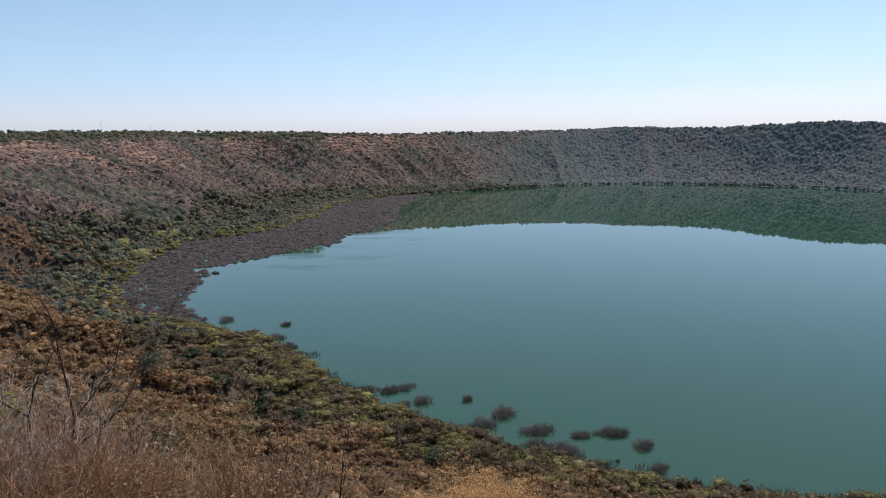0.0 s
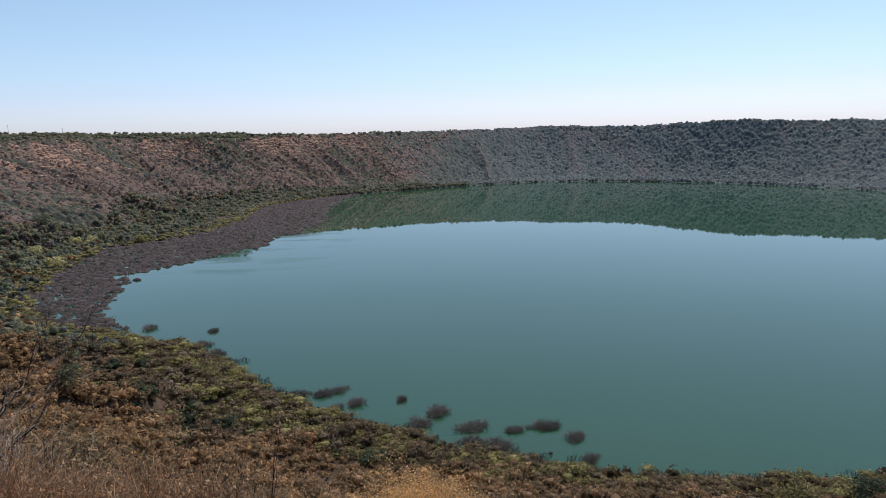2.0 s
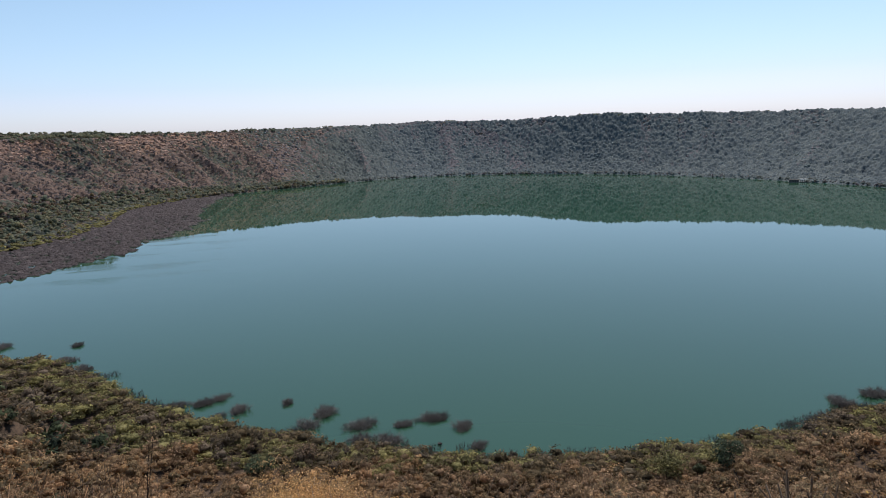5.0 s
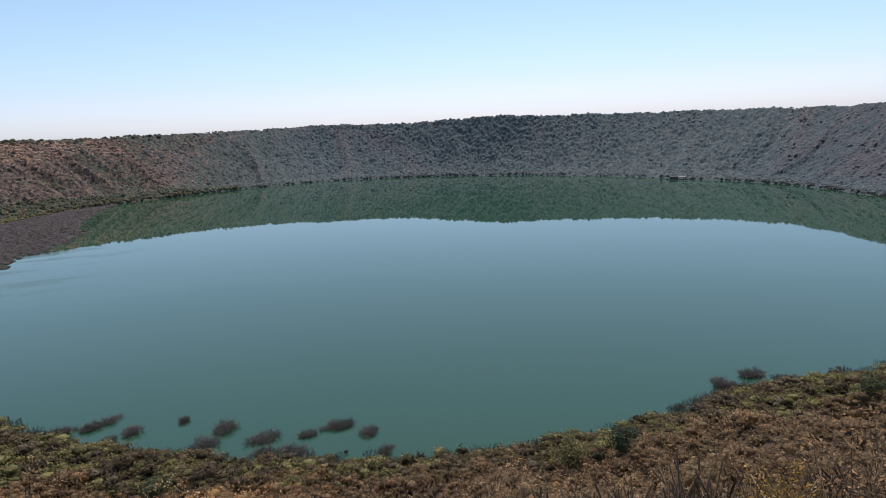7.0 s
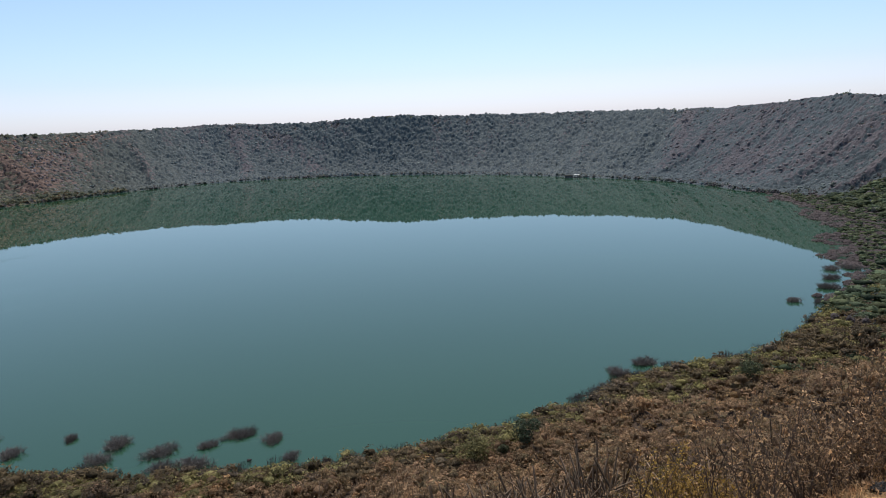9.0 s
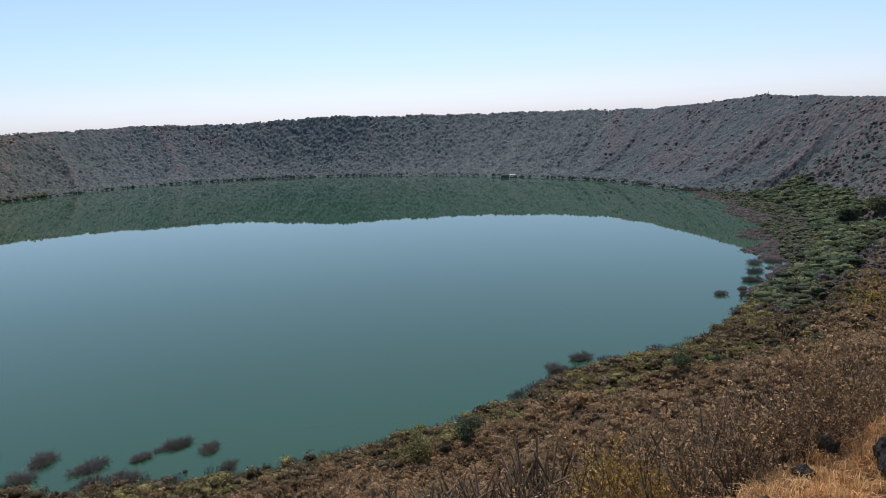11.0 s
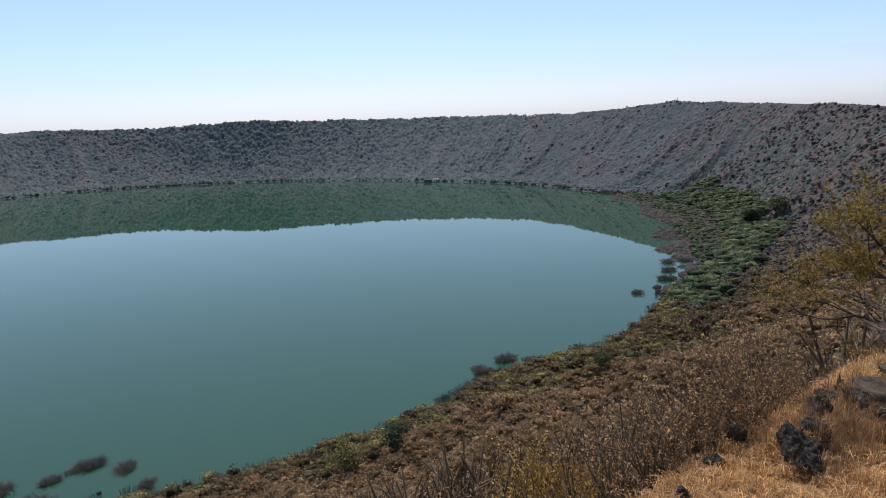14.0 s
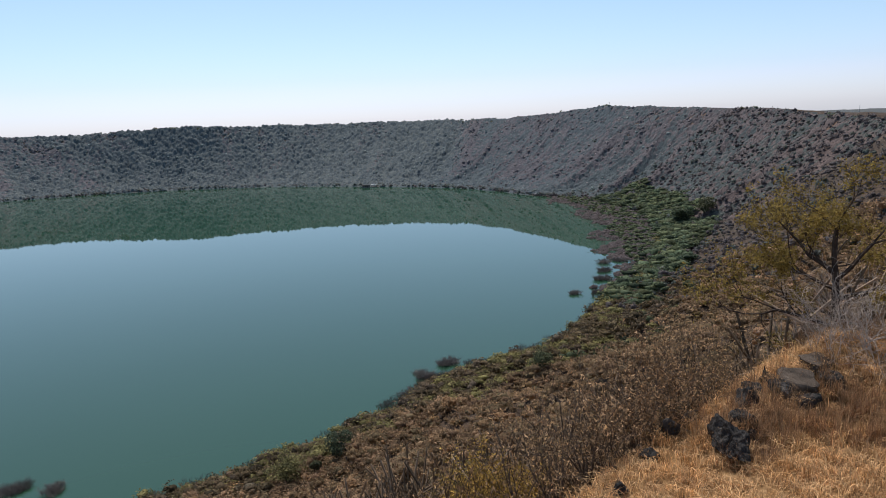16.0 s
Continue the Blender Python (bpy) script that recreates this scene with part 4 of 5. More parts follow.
scatter("bench_canopy", UMBRELLA, P, rng.uniform(4.2, 8.2, len(P)), rng, M_CANOPY, "green umbrella-shaped acacia canopy on the bench", "trees", tall=np.clip(rng.normal(1.0, 0.25, len(P)), 0.5, 1.5))
scatter("bench_acacias", FARFLAT, P, rng.uniform(2.6, 5.2, len(P)), rng, M_CANOPY, "green flat-topped acacias on the lakeside bench", "trees")
tt = np.where(th < 0, th + 360, th)
west = (tt > 122) & (tt < 222) & (u > -0.02) & (u < 0.13 + 0.06 * patch) & (rng.random(len(xy)) < 0.6)
P = on_ground(xy[west])
scatter("shore_canopy", UMBRELLA, P, rng.uniform(2.4, 5.0, len(P)), rng, M_ACACIA, "yellow-green umbrella-shaped acacia canopy by the thicket", "trees")
scatter("shore_acacias", FARFLAT, P, rng.uniform(2.0, 3.8, len(P)), rng, M_ACACIA, "yellow-green flat-topped acacias behind the thicket", "trees")
west = (tt > 96) & (tt < 222) & (u > np.where(tt < 135, 0.0, 0.06)) & (u < np.interp(tt, (96, 120, 150, 190, 200, 222), (0.12, 0.2, 0.37, 0.40, 0.2, 0.15)) + 0.07 * patch) & (rng.random(len(xy)) < 0.9)
P = on_ground(xy[west])
FARROUND = [lobed(rng, 3, 34, 0.17, 1.3, 0.85, core=0.9) for _ in range(10)]
pick = rng.random(len(P)) < 0.3
scatter("bench_olive_trees", FARROUND, P[pick], rng.uniform(2.4, 5.0, pick.sum()), rng, M_OLIVE, "olive-brown trees below the dry wall", "trees")
P = P[~pick]
scatter("bench_woods", FARROUND, P, 2.7 + 3.6 * rng.random(len(P)) ** 1.6, rng, M_WOODS, "dark green round-crowned woods below the dry wall", "trees")


# ---- single trees and shrubs ----
def plant(name, x, y, label, category, parts, group="", z=None, turn=0.0, scale=1.0):
    """A thing of an Empty at its base and its parts; parts: name, mesh, label."""
    root = new(name)
    root.empty_display_size = 0.2
    for pname, me, plabel in parts:
        part(pname, me, root, plabel)
    z = float(ground(x, y)) - 0.05 if z is None else z
    root.matrix_basis = pose(x, y, z, 0, 0, turn) @ Matrix.Scale(scale, 4)
    return tagged(root, label, category, group)


def polar(az, d):
    return d * math.sin(radians(az)), d * math.cos(radians(az))


def shrub_meshes(seed, height, stems, leaves, leaf, leaf_mat, bark_mat, depth=3, spread=0.55, tilt=0.5, thick=0.022, lift=0.35, bend=0.2):
    r = np.random.default_rng(seed)
    segs, tips = [], []
    for _ in range(stems):
        a = r.uniform(0, 2 * np.pi)
        grow(r, (0.015 * math.cos(a), 0.015 * math.sin(a), -0.1), (tilt * math.cos(a), tilt * math.sin(a), 1.0), height * 0.36 * r.uniform(0.8, 1.15), thick * height / 2.5, depth,
             spread, lift, (2, 2), bend, segs, tips)
    V, F = tubes(segs, 3)
    wood = mesh_np("stems", V, F, [bark_mat])
    if not leaves:
        return wood, None
    tp = np.array(tips)
    c = tp[r.integers(0, len(tp), leaves)] + r.normal(0, leaf * 1.2, (leaves, 3))
    V, F = cards(r, c, leaf, long=1.15)
    return wood, mesh_np("leaves", V, F, [leaf_mat])


rng = np.random.default_rng(31)
# dry-leaved shrubs just below the brink
firsts = []
for k in range(6):
    w, lv = shrub_meshes(100 + k, 2.7, 6 + k % 3, 430, 0.027, M_PALE1 if k % 3 else M_DRY1, M_STEM, depth=2, thick=0.018, tilt=0.38, bend=0.16)
    firsts.append(plant("dry_shrub", *polar(20 + 9 * k, 15 + k), "dry shrub with curled brown leaves on bare stems", "shrub",
                        [("stem", w, ""), ("leaves", lv, "curled rust-brown dry leaves")], "dry shrubs below the brink"))
xy = sample(rng, 2600, 10.5, 36, -37, 85)
th, u = zone(xy)
d = np.hypot(xy[:, 0], xy[:, 1])
xy = xy[((u < 0.992) | ((xy[:, 1] > 5.0) & (xy[:, 0] > 4))) & (rng.random(len(xy)) < np.clip(20 / d, 0.2, 1.0) * 0.5)][:170]
# a denser stand along the brink before the outcrop
stand = np.array([polar(az, dd) for az, dd in ((66.8, 13.2), (67.6, 13.6), (65.6, 12.9), (69.6, 15.0), (62.5, 12.2), (60.0, 11.6), (68.6, 14.2), (66.2, 13.9), (38, 11), (41, 12), (44, 11), (46.5, 13), (49, 11), (51.5, 12), (54, 13), (56, 11.5), (58.5, 13.5), (61, 12.5), (63, 14.5), (65.5, 16), (67, 18), (64, 18), (70, 19),
                                                (31, 11.5), (27, 12.5), (60, 16), (56.5, 15), (53, 17), (50, 9.5), (54, 9.8), (57.5, 10.2), (60.5, 10.6), (63, 11.6), (65.5, 12.8), (68, 14.3), (47, 9.5))])
for k, (x, y) in enumerate(np.vstack([stand, xy])):
    sc = rng.uniform(0.95, 1.1) if k < 8 else rng.uniform(0.8, 1.1) if k < len(stand) else rng.uniform(0.6, 1.1)
    copy_thing(firsts[k % 6], pose(x, y, float(ground(x, y)) - 0.1, 0, 0, rng.uniform(0, 360)) @ Matrix.Scale(sc, 4))

# taller, denser shrubs at the brink beside the small black rocks
for k, (az, d, s) in enumerate(((67.3, 12.2, 0.95), (66.0, 12.0, 0.8), (68.8, 13.0, 0.85), (64.2, 11.6, 0.75), (61.8, 10.9, 0.7), (57.0, 11.2, 0.8))):
    w, lv = shrub_meshes(140 + k, 2.6, 8, 1500, 0.026, M_DRY1 if k % 3 == 2 else M_PALE1, M_STEM, depth=3, thick=0.016, tilt=0.42, bend=0.15)
    plant("leafy_shrub", *polar(az, d), "dense grey-brown shrub with curled dry leaves", "shrub", [("stem", w, "branching grey-brown stems"), ("leaves", lv, "curled pale brown leaves")], "dense shrubs at the brink", scale=s)

# leafy undergrowth that fills the slope between them
for name, r0, r1, count, leaves, leaf, most in (("undergrowth", 9, 26, 680, 420, 0.025, 0.85), ("far_undergrowth", 24, 58, 1250, 190, 0.042, 1.6)):
    forms = [cards(rng, crown_points(rng, leaves, 1.0, 1.1, 9, 0.1), leaf) for _ in range(8)]
    xy = sample(rng, count, r0, r1, -38, 86)
    th, u = zone(xy)
    d = np.hypot(xy[:, 0], xy[:, 1])
    ok = (u < 0.992) | ((xy[:, 0] < 1.5) & (d > 9.5)) | ((xy[:, 1] > 4.9) & (d > 8.5))
    xy, u = xy[ok], u[ok]
    P = on_ground(xy)
    k = rng.random(len(P))
    sz = rng.uniform(0.6, 1.0, len(P)) * most * np.where(u > 0.992, 0.5, 1.0)
    m = k < 0.5
    scatter("dry_" + name, forms, P[m], sz[m], rng, M_DRY, "tangled rust-brown dry undergrowth on the slope", "undergrowth")
    m = (k >= 0.5) & (k < 0.76)
    scatter("grey_" + name, forms, P[m], sz[m], rng, M_MAUVE, "tangled brown dry undergrowth on the slope", "undergrowth")
    m = k >= 0.76
    scatter("olive_" + name, forms, P[m], sz[m], rng, M_OLIVE, "olive-green low bushes among dry growth", "undergrowth")
TWIGS = []
for k in range(5):
    r = np.random.default_rng(300 + k)
    segs, tips = [], []
    for _ in range(6):
        a = r.uniform(0, 6.28)
        grow(r, (0, 0, 0), (0.5 * math.cos(a), 0.5 * math.sin(a), 1), 0.75, 0.011, 1, 0.6, 0.3, (2, 3), 0.25, segs, tips, steps=2)
    TWIGS.append(tubes(segs, 3))
xy = sample(rng, 1500, 9.5, 45, -38, 86)
th, u = zone(xy)
d = np.hypot(xy[:, 0], xy[:, 1])
xy = xy[((u < 0.992) | ((xy[:, 0] < 1.5) & (d > 10))) & (rng.random(len(xy)) < np.clip(16 / d, 0.25, 1))][:330]
P = on_ground(xy)
scatter("bare_twigs", TWIGS, P, rng.uniform(0.7, 1.5, len(P)), rng, M_BROWNTWIG, "bare grey-brown twigs among the shrubs", "twigs")
xy = sample(rng, 190, 9.6, 15, -37, -14)
P = on_ground(xy)
scatter("reddish_twigs", TWIGS, P, rng.uniform(0.5, 1.05, len(P)), rng, M_REDTWIG, "tangled reddish dry twigs at the brink", "twigs")

xy = sample(rng, 420, 9.3, 15, -36, 8)
th, u = zone(xy)
P = on_ground(xy[u > 0.985])
forms = [cards(rng, crown_points(rng, 260, 1.0, 1.0, 8, 0.05), 0.04) for _ in range(6)]
scatter("ledge_undergrowth", forms, P, rng.uniform(0.35, 0.75, len(P)), rng, M_LEDGE, "low brown dry growth on the ledge", "undergrowth")

# bare trees and bleached shrubs
for seed, az, d, h, s in ((401, -28.7, 14.6, 4.6, 1.1), (404, -31.8, 14.0, 3.6, 1.0), (407, -24.6, 12.5, 2.4, 0.9)):
    w, _ = shrub_meshes(seed, h, 1, 0, 0, None, M_BARK, depth=4, spread=0.55, tilt=0.1, thick=0.036, bend=0.13)
    plant("bare_tree", *polar(az, d), "thin leafless dark-barked tree on the slope", "tree", [("trunk", w, "")], "bare trees", scale=s)
for k, (az, d, s) in enumerate(((-33, 15, 0.9), (-30.5, 16.5, 0.9), (-27, 16, 0.8), (-35, 15, 1.0), (-25, 16.5, 0.7), (-32, 13.5, 0.55), (-26.5, 13, 0.5), (-34, 12, 0.7), (-31, 11.6, 0.6), (-29.5, 12.2, 0.7), (-27.8, 11.8, 0.62), (-36, 12.5, 0.8), (-33, 11.2, 0.5), (-24, 12.5, 0.5), (-21, 12.8, 0.45))):
    w, _ = shrub_meshes(410 + k, 3.2, 5, 0, 0, None, M_TWIG, depth=3, spread=0.7, thick=0.012, tilt=0.45, bend=0.3)
    plant("bleached_shrub", *polar(az, d), "bleached leafless shrub with pale branching twigs", "shrub", [("stem", w, "")], "bleached shrubs", scale=s)
w, lv = shrub_meshes(430, 2.9, 1, 170, 0.02, M_PALE1, M_BARK, depth=1, spread=0.22, tilt=0.0, thick=0.013, bend=0.05, lift=0.6)
plant("sapling", *polar(-9.3, 9.2), "thin upright sapling with a few pale leaves", "sapling", [("stem", w, ""), ("leaves", lv, "")])

# the golden-leaved tree beside the outcrop
r = np.random.default_rng(77)
segs, tips = [], []
trunk = [(0, 0, -0.3), (0.04, -0.03, 0.45), (-0.05, 0.04, 0.95), (0.02, 0.08, 1.55)]
for (p, q, r0) in zip(trunk, trunk[1:], (0.105, 0.088, 0.075)):
    segs.append((*p, *q, r0, r0 - 0.014))
for start, way, ln, rad, dep in (((0.02, 0.08, 1.55), (-0.1, 0.15, 1), 0.85, 0.055, 4), ((0.02, 0.08, 1.5), (-0.25, 0.85, 0.75), 0.9, 0.05, 4), ((0.02, 0.06, 1.4), (0.2, -0.75, 0.8), 0.95, 0.05, 4),
                                 ((-0.05, 0.04, 0.95), (-0.4, -0.7, 0.6), 0.95, 0.045, 4), ((0.04, -0.03, 0.4), (-0.15, 1.0, 0.28), 1.15, 0.045, 4), ((0.0, 0.03, 1.15), (0.7, 0.3, 0.6), 0.9, 0.045, 4),
                                 ((-0.03, 0.04, 1.2), (-0.2, 1.0, 0.45), 0.85, 0.04, 4), ((-0.03, 0.04, 1.0), (0.1, -1.0, 0.35), 0.95, 0.04, 4)):
    grow(r, start, way, ln, rad, dep, 0.40, 0.16, (2, 2), 0.15, segs, tips)
V, F = tubes(segs, 4)
wood = mesh_np("branches", V, F, [M_BARK])
tp = np.array(tips)
tp = tp[value_noise(tp[:, 0] + tp[:, 2], tp[:, 1] - tp[:, 2], 0.4, 71) > -0.6]
c = tp[r.integers(0, len(tp), 18000)] + r.normal(0, 0.08, (18000, 3))
V, F = cards(r, c, 0.0235, long=1.4)
plant("golden_tree", *polar(78.2, 15.6), "crooked tree with golden-green leaves beside rocks", "tree",
      [("trunk", wood, "dark crooked trunk and branches"), ("leaves", mesh_np("leaves", V, F, [M_GOLD]), "golden-green leaves")], scale=1.0)
for k, (az, d, s) in enumerate(((77.5, 14.2, 0.8), (79.5, 14.4, 1.05), (82, 13.5, 1.0), (78.4, 13.7, 0.7), (80.6, 14.0, 0.9), (76.6, 14.0, 0.5))):
    w, _ = shrub_meshes(440 + k, 2.4, 6, 0, 0, None, M_TWIG, depth=3, spread=0.65, thick=0.012, tilt=0.7, lift=0.1)
    plant("bleached_shrub", *polar(az, d), "bleached leafless shrub with pale branching twigs", "shrub", [("stem", w, "")], "bleached shrubs", scale=s)


# ---- rocks ----
def rock(x, y, size, seed, label, stretch=(1, 0.8, 0.7), turn=0.0, sink=0.25, mat=None, top=0.95, z=None):
    r = np.random.default_rng(seed)
    bm = bmesh.new()
    bmesh.ops.create_icosphere(bm, subdivisions=5 if size > 0.3 else 4, radius=1.0)
    planes = [(unit(r.normal(size=3)), r.uniform(0.42, 0.8)) for _ in range(14)] + [(np.array([0.15, 0.1, 0.98]), top)]
    for v in bm.verts:
        p = np.array(v.co)
        for nn, dd in planes:
            over = p @ nn - dd
            if over > 0:
                p = p - nn * over * 0.93
        q = Vector(p)
        p = p * (1 + (0.3 if top > 0.9 else 0.1) * noise.noise(q * 1.7 + Vector((seed, 0, 0))) + 0.2 * abs(noise.noise(q * 4.1)) + 0.12 * noise.noise(q * 7) + 0.07 * abs(noise.noise(q * 15)) + 0.035 * noise.noise(q * 31))
        v.co = p * np.array(stretch) * size
    me = bpy.data.meshes.new("rock")
    bm.to_mesh(me)
    bm.free()
    me.materials.append(mat or M_ROCK)
    ob = new("rock", me)
    ob.matrix_basis = pose(x, y, float(ground(x, y)) + size * stretch[2] * (0.5 - sink) if z is None else z, 0, 0, turn)
    return tagged(ob, label, "rock", "rocks of the outcrop")


def slab(x, y, size, seed, label, turn, lift=0.03):
    """A tilted flat-topped block with broken edges."""
    r = np.random.default_rng(seed)
    bm = bmesh.new()
    bmesh.ops.create_cube(bm, size=2.0)
    bmesh.ops.subdivide_edges(bm, edges=bm.edges[:], cuts=9, use_grid_fill=True)
    for v in bm.verts:
        p = np.array(v.co)
        p = p / max(1.0, (np.abs(p) ** 7).sum() ** (1 / 7) / 1.02)
        q = Vector(p + seed)
        p[:2] *= 1 + 0.22 * noise.noise(q * 0.9) + (0.12 * noise.noise(q * 2.3) + 0.07 * noise.noise(q * 6)) * (1.3 if p[2] < 0.8 else 0.7)
        p[2] += 0.06 * noise.noise(q * 3) + 0.03 * noise.noise(q * 9)
        p[:2] *= 0.8 + 0.2 * (p[2] + 1) / 2
        v.co = p * np.array(size)
    me = bpy.data.meshes.new("rock")
    bm.to_mesh(me)
    bm.free()
    me.materials.append(M_SLAB)
    ob = new("rock", me)
    ob.matrix_basis = pose(x, y, float(ground(x, y)) + lift, 6, -16, turn)
    return tagged(ob, label, "rock", "rocks of the outcrop")


slab(*polar(75.6, 12.75), (0.25, 0.30, 0.19), 3, "weathered basalt slab jutting from the bank", 25, -0.02)
slab(*polar(76.9, 13.4), (0.2, 0.3, 0.11), 8, "brown basalt block with pale upper face", 70)
for az, d, s, st, tn, sk, lb in ((71.35, 10.8, 0.44, (0.85, 0.85, 1.08), 75, 0.35, "dark craggy basalt rock half buried in grass"),
                                 (71.8, 11.35, 0.25, (0.9, 0.8, 0.9), 120, 0.3, "black pitted basalt rock half buried in grass"),
                                 (72.2, 11.9, 0.27, (1.0, 0.7, 1.0), 200, 0.3, "black pitted basalt rock half buried in grass"),
                                 (72.9, 12.4, 0.26, (0.9, 0.8, 1.0), 40, 0.3, "dark rough basalt rock on the bank"),
                                 (73.6, 12.8, 0.2, (0.9, 0.8, 0.9), 75, 0.3, "dark rough basalt rock on the bank"),
                                 (73.55, 12.9, 0.26, (0.42, 0.42, 1.0), 0, 0.55, "upright pointed basalt stump"),
                                 (74.7, 12.45, 0.32, (1.0, 0.8, 0.9), 10, 0.35, "dark basalt rock under a slab"),
                                 (76.3, 12.4, 0.32, (1.0, 0.7, 0.9), 10, 0.42, "dark basalt rock under a slab"),
                                 (77.8, 13.1, 0.30, (1.0, 0.8, 0.8), 60, 0.4, "dark basalt rock under a slab"),
                                 (72.6, 11.2, 0.2, (1, 0.8, 0.7), 15, 0.45, "dark rough basalt rock half buried in grass"),
                                 (64.9, 10.6, 0.17, (1, 0.8, 0.8), 70, 0.25, "small dark stone in dry grass"),
                                 (62.6, 9.45, 0.17, (0.8, 0.8, 1.0), 70, 0.25, "small dark stone in dry grass")):
    rock(*polar(az, d), s, int(az * 10), lb, st, tn, sk)
rock(*polar(66.7, 11.3), 0.23, 67, "small black basalt rock at the brink", (0.9, 0.8, 0.95), 40, 0.15)
rock(*polar(68.4, 12.3), 0.2, 69, "small black basalt rock at the brink", (1, 0.8, 0.8), 10, z=119.78)

# ---- dry grass on the ledge ----
rng = np.random.default_rng(53)


def tuft(r, blades, height, lean):
    a = r.uniform(0, 2 * np.pi, blades)
    root = np.stack([r.normal(0, 0.05, blades), r.normal(0, 0.05, blades), np.zeros(blades)], 1)
    h = height * r.uniform(0.5, 1.15, blades)
    out = np.stack([np.cos(a), np.sin(a), np.zeros(blades)], 1)
    side = np.stack([-np.sin(a), np.cos(a), np.zeros(blades)], 1) * 0.0034
    ln = lean * r.uniform(0.2, 1.2, blades)
    p1 = root + out * (ln * h * 0.3)[:, None] + np.array([0, 0, 1]) * (h * 0.6)[:, None]
    p2 = root + out * (ln * h * 0.95)[:, None] + np.array([0, 0, 1]) * (h * (1 - 0.35 * ln))[:, None]
    V = np.stack([root - side, root + side, p1 + side, p1 - side, p2], 1).reshape(-1, 3)
    k = np.arange(blades)[:, None] * 5
    return V, np.vstack([k + np.array([[0, 1, 2]]), k + np.array([[0, 2, 3]]), k + np.array([[3, 2, 4]])])


TUFTS = [tuft(rng, 30, 0.17, 1.25) for _ in range(10)]
xy = sample(rng, 13500, 6.5, 19, 2, 86)
th, u = zone(xy)
keep = (u > 0.983) & (u < 1.06) & (xy[:, 1] < np.where(xy[:, 0] > 5, 4.9, 8.5)) & (rng.random(len(xy)) < 0.95 + 0.2 * value_noise(xy[:, 0], xy[:, 1], 1.2, 61))
P = on_ground(xy[keep], 0.02)
scatter("dry_grass", TUFTS, P, rng.uniform(0.6, 1.5, len(P)), rng, M_STRAW, "golden sun-dried grass on the ledge", "grass")
TALL = [tuft(rng, 30, 0.6, 0.6) for _ in range(5)]
for_tall = sample(rng, 260, 8, 11, -6, 26)
th, u = zone(for_tall)
P = on_ground(for_tall[u < 1.002], 0.02)
scatter("tall_dry_grass", TALL, P, rng.uniform(0.6, 1.2, len(P)), rng, M_STRAW, "tall golden dry grass at the brink", "grass")
# the second, denser batch of weeds also darkens the bank for the tree's shade
weeds = np.vstack([sample(rng, 1300, 11.3, 17, 71, 88), sample(rng, 1100, 12.2, 17, 77, 88)])
th, u = zone(weeds)
lumpy = value_noise(weeds[:, 0], weeds[:, 1], 1.1, 77)
bx, by = polar(75.6, 12.5)
P = on_ground(weeds[(u > 0.985) & (lumpy > -0.15) & (np.hypot(weeds[:, 0] - bx, weeds[:, 1] - by) > 0.42)], 0.02)
# more weeds close round the foot of each rock
foot = []
for az, d, reach in ((71.3, 11.2, 0.5), (72.4, 11.5, 0.55), (73.4, 12.0, 0.5), (74.4, 12.4, 0.5), (78.6, 13.2, 0.45), (72.0, 10.9, 0.4)):
    x, y = polar(az, d)
    a = rng.uniform(0, 2 * np.pi, 46)
    rr = reach * rng.uniform(0.45, 1.35, 46)
    foot.append(np.stack([x + rr * np.cos(a), y + rr * np.sin(a)], 1))
P = np.vstack([P, on_ground(np.vstack(foot), 0.02)])
scatter("reddish_weeds", TALL, P, rng.uniform(0.28, 0.7, len(P)), rng, M_WEED, "reddish-brown dead weeds round the outcrop", "weeds")
for k in range(3):
    r = np.random.default_rng(520 + k)
    w, _ = shrub_meshes(530 + k, 1.25, 14, 0, 0, None, M_TWIG, depth=2, spread=0.45, tilt=0.6, thick=0.008, bend=0.2)
    V, F = cards(r, crown_points(r, 13000, 0.62, 1.05, 34, 0.05), 0.008, long=1.5)
    gl = mesh_np("leaves", V, F, [M_PALEGOLD])
    for az, d, s in (((1.5, 9.6, 1.35), (4.5, 9.5, 1.25), (8.5, 9.7, 1.1), (52, 13, 1.1)), ((-1.2, 9.8, 0.95), (3.0, 9.0, 1.1), (6.5, 9.2, 1.1), (54, 14, 1.2)), ((0.0, 9.1, 0.9), (-4.6, 9.3, 0.45), (43, 12, 0.8), (48, 11, 0.7)))[k]:
        plant("golden_shrub", *polar(az, d), "sunlit pale golden dry shrub at the brink", "shrub", [("stem", w, ""), ("leaves", gl, "pale golden dry leaves")], "golden shrubs", scale=s, turn=az * 40)
w, lv = shrub_meshes(560, 1.9, 8, 3200, 0.019, M_GOLDBUSH, M_STEM, depth=3, spread=0.5, tilt=0.4, thick=0.014)
for az, d, s in ((51.0, 10.4, 1.15), (52.8, 10.8, 1.2), (49.2, 11.2, 1.1), (54.3, 11.0, 0.95)):
    plant("golden_bush", *polar(az, d), "leafy golden-yellow bush among bare stems", "bush", [("stem", w, ""), ("leaves", lv, "large golden-yellow leaves")], "golden bushes", scale=s, turn=az * 40)


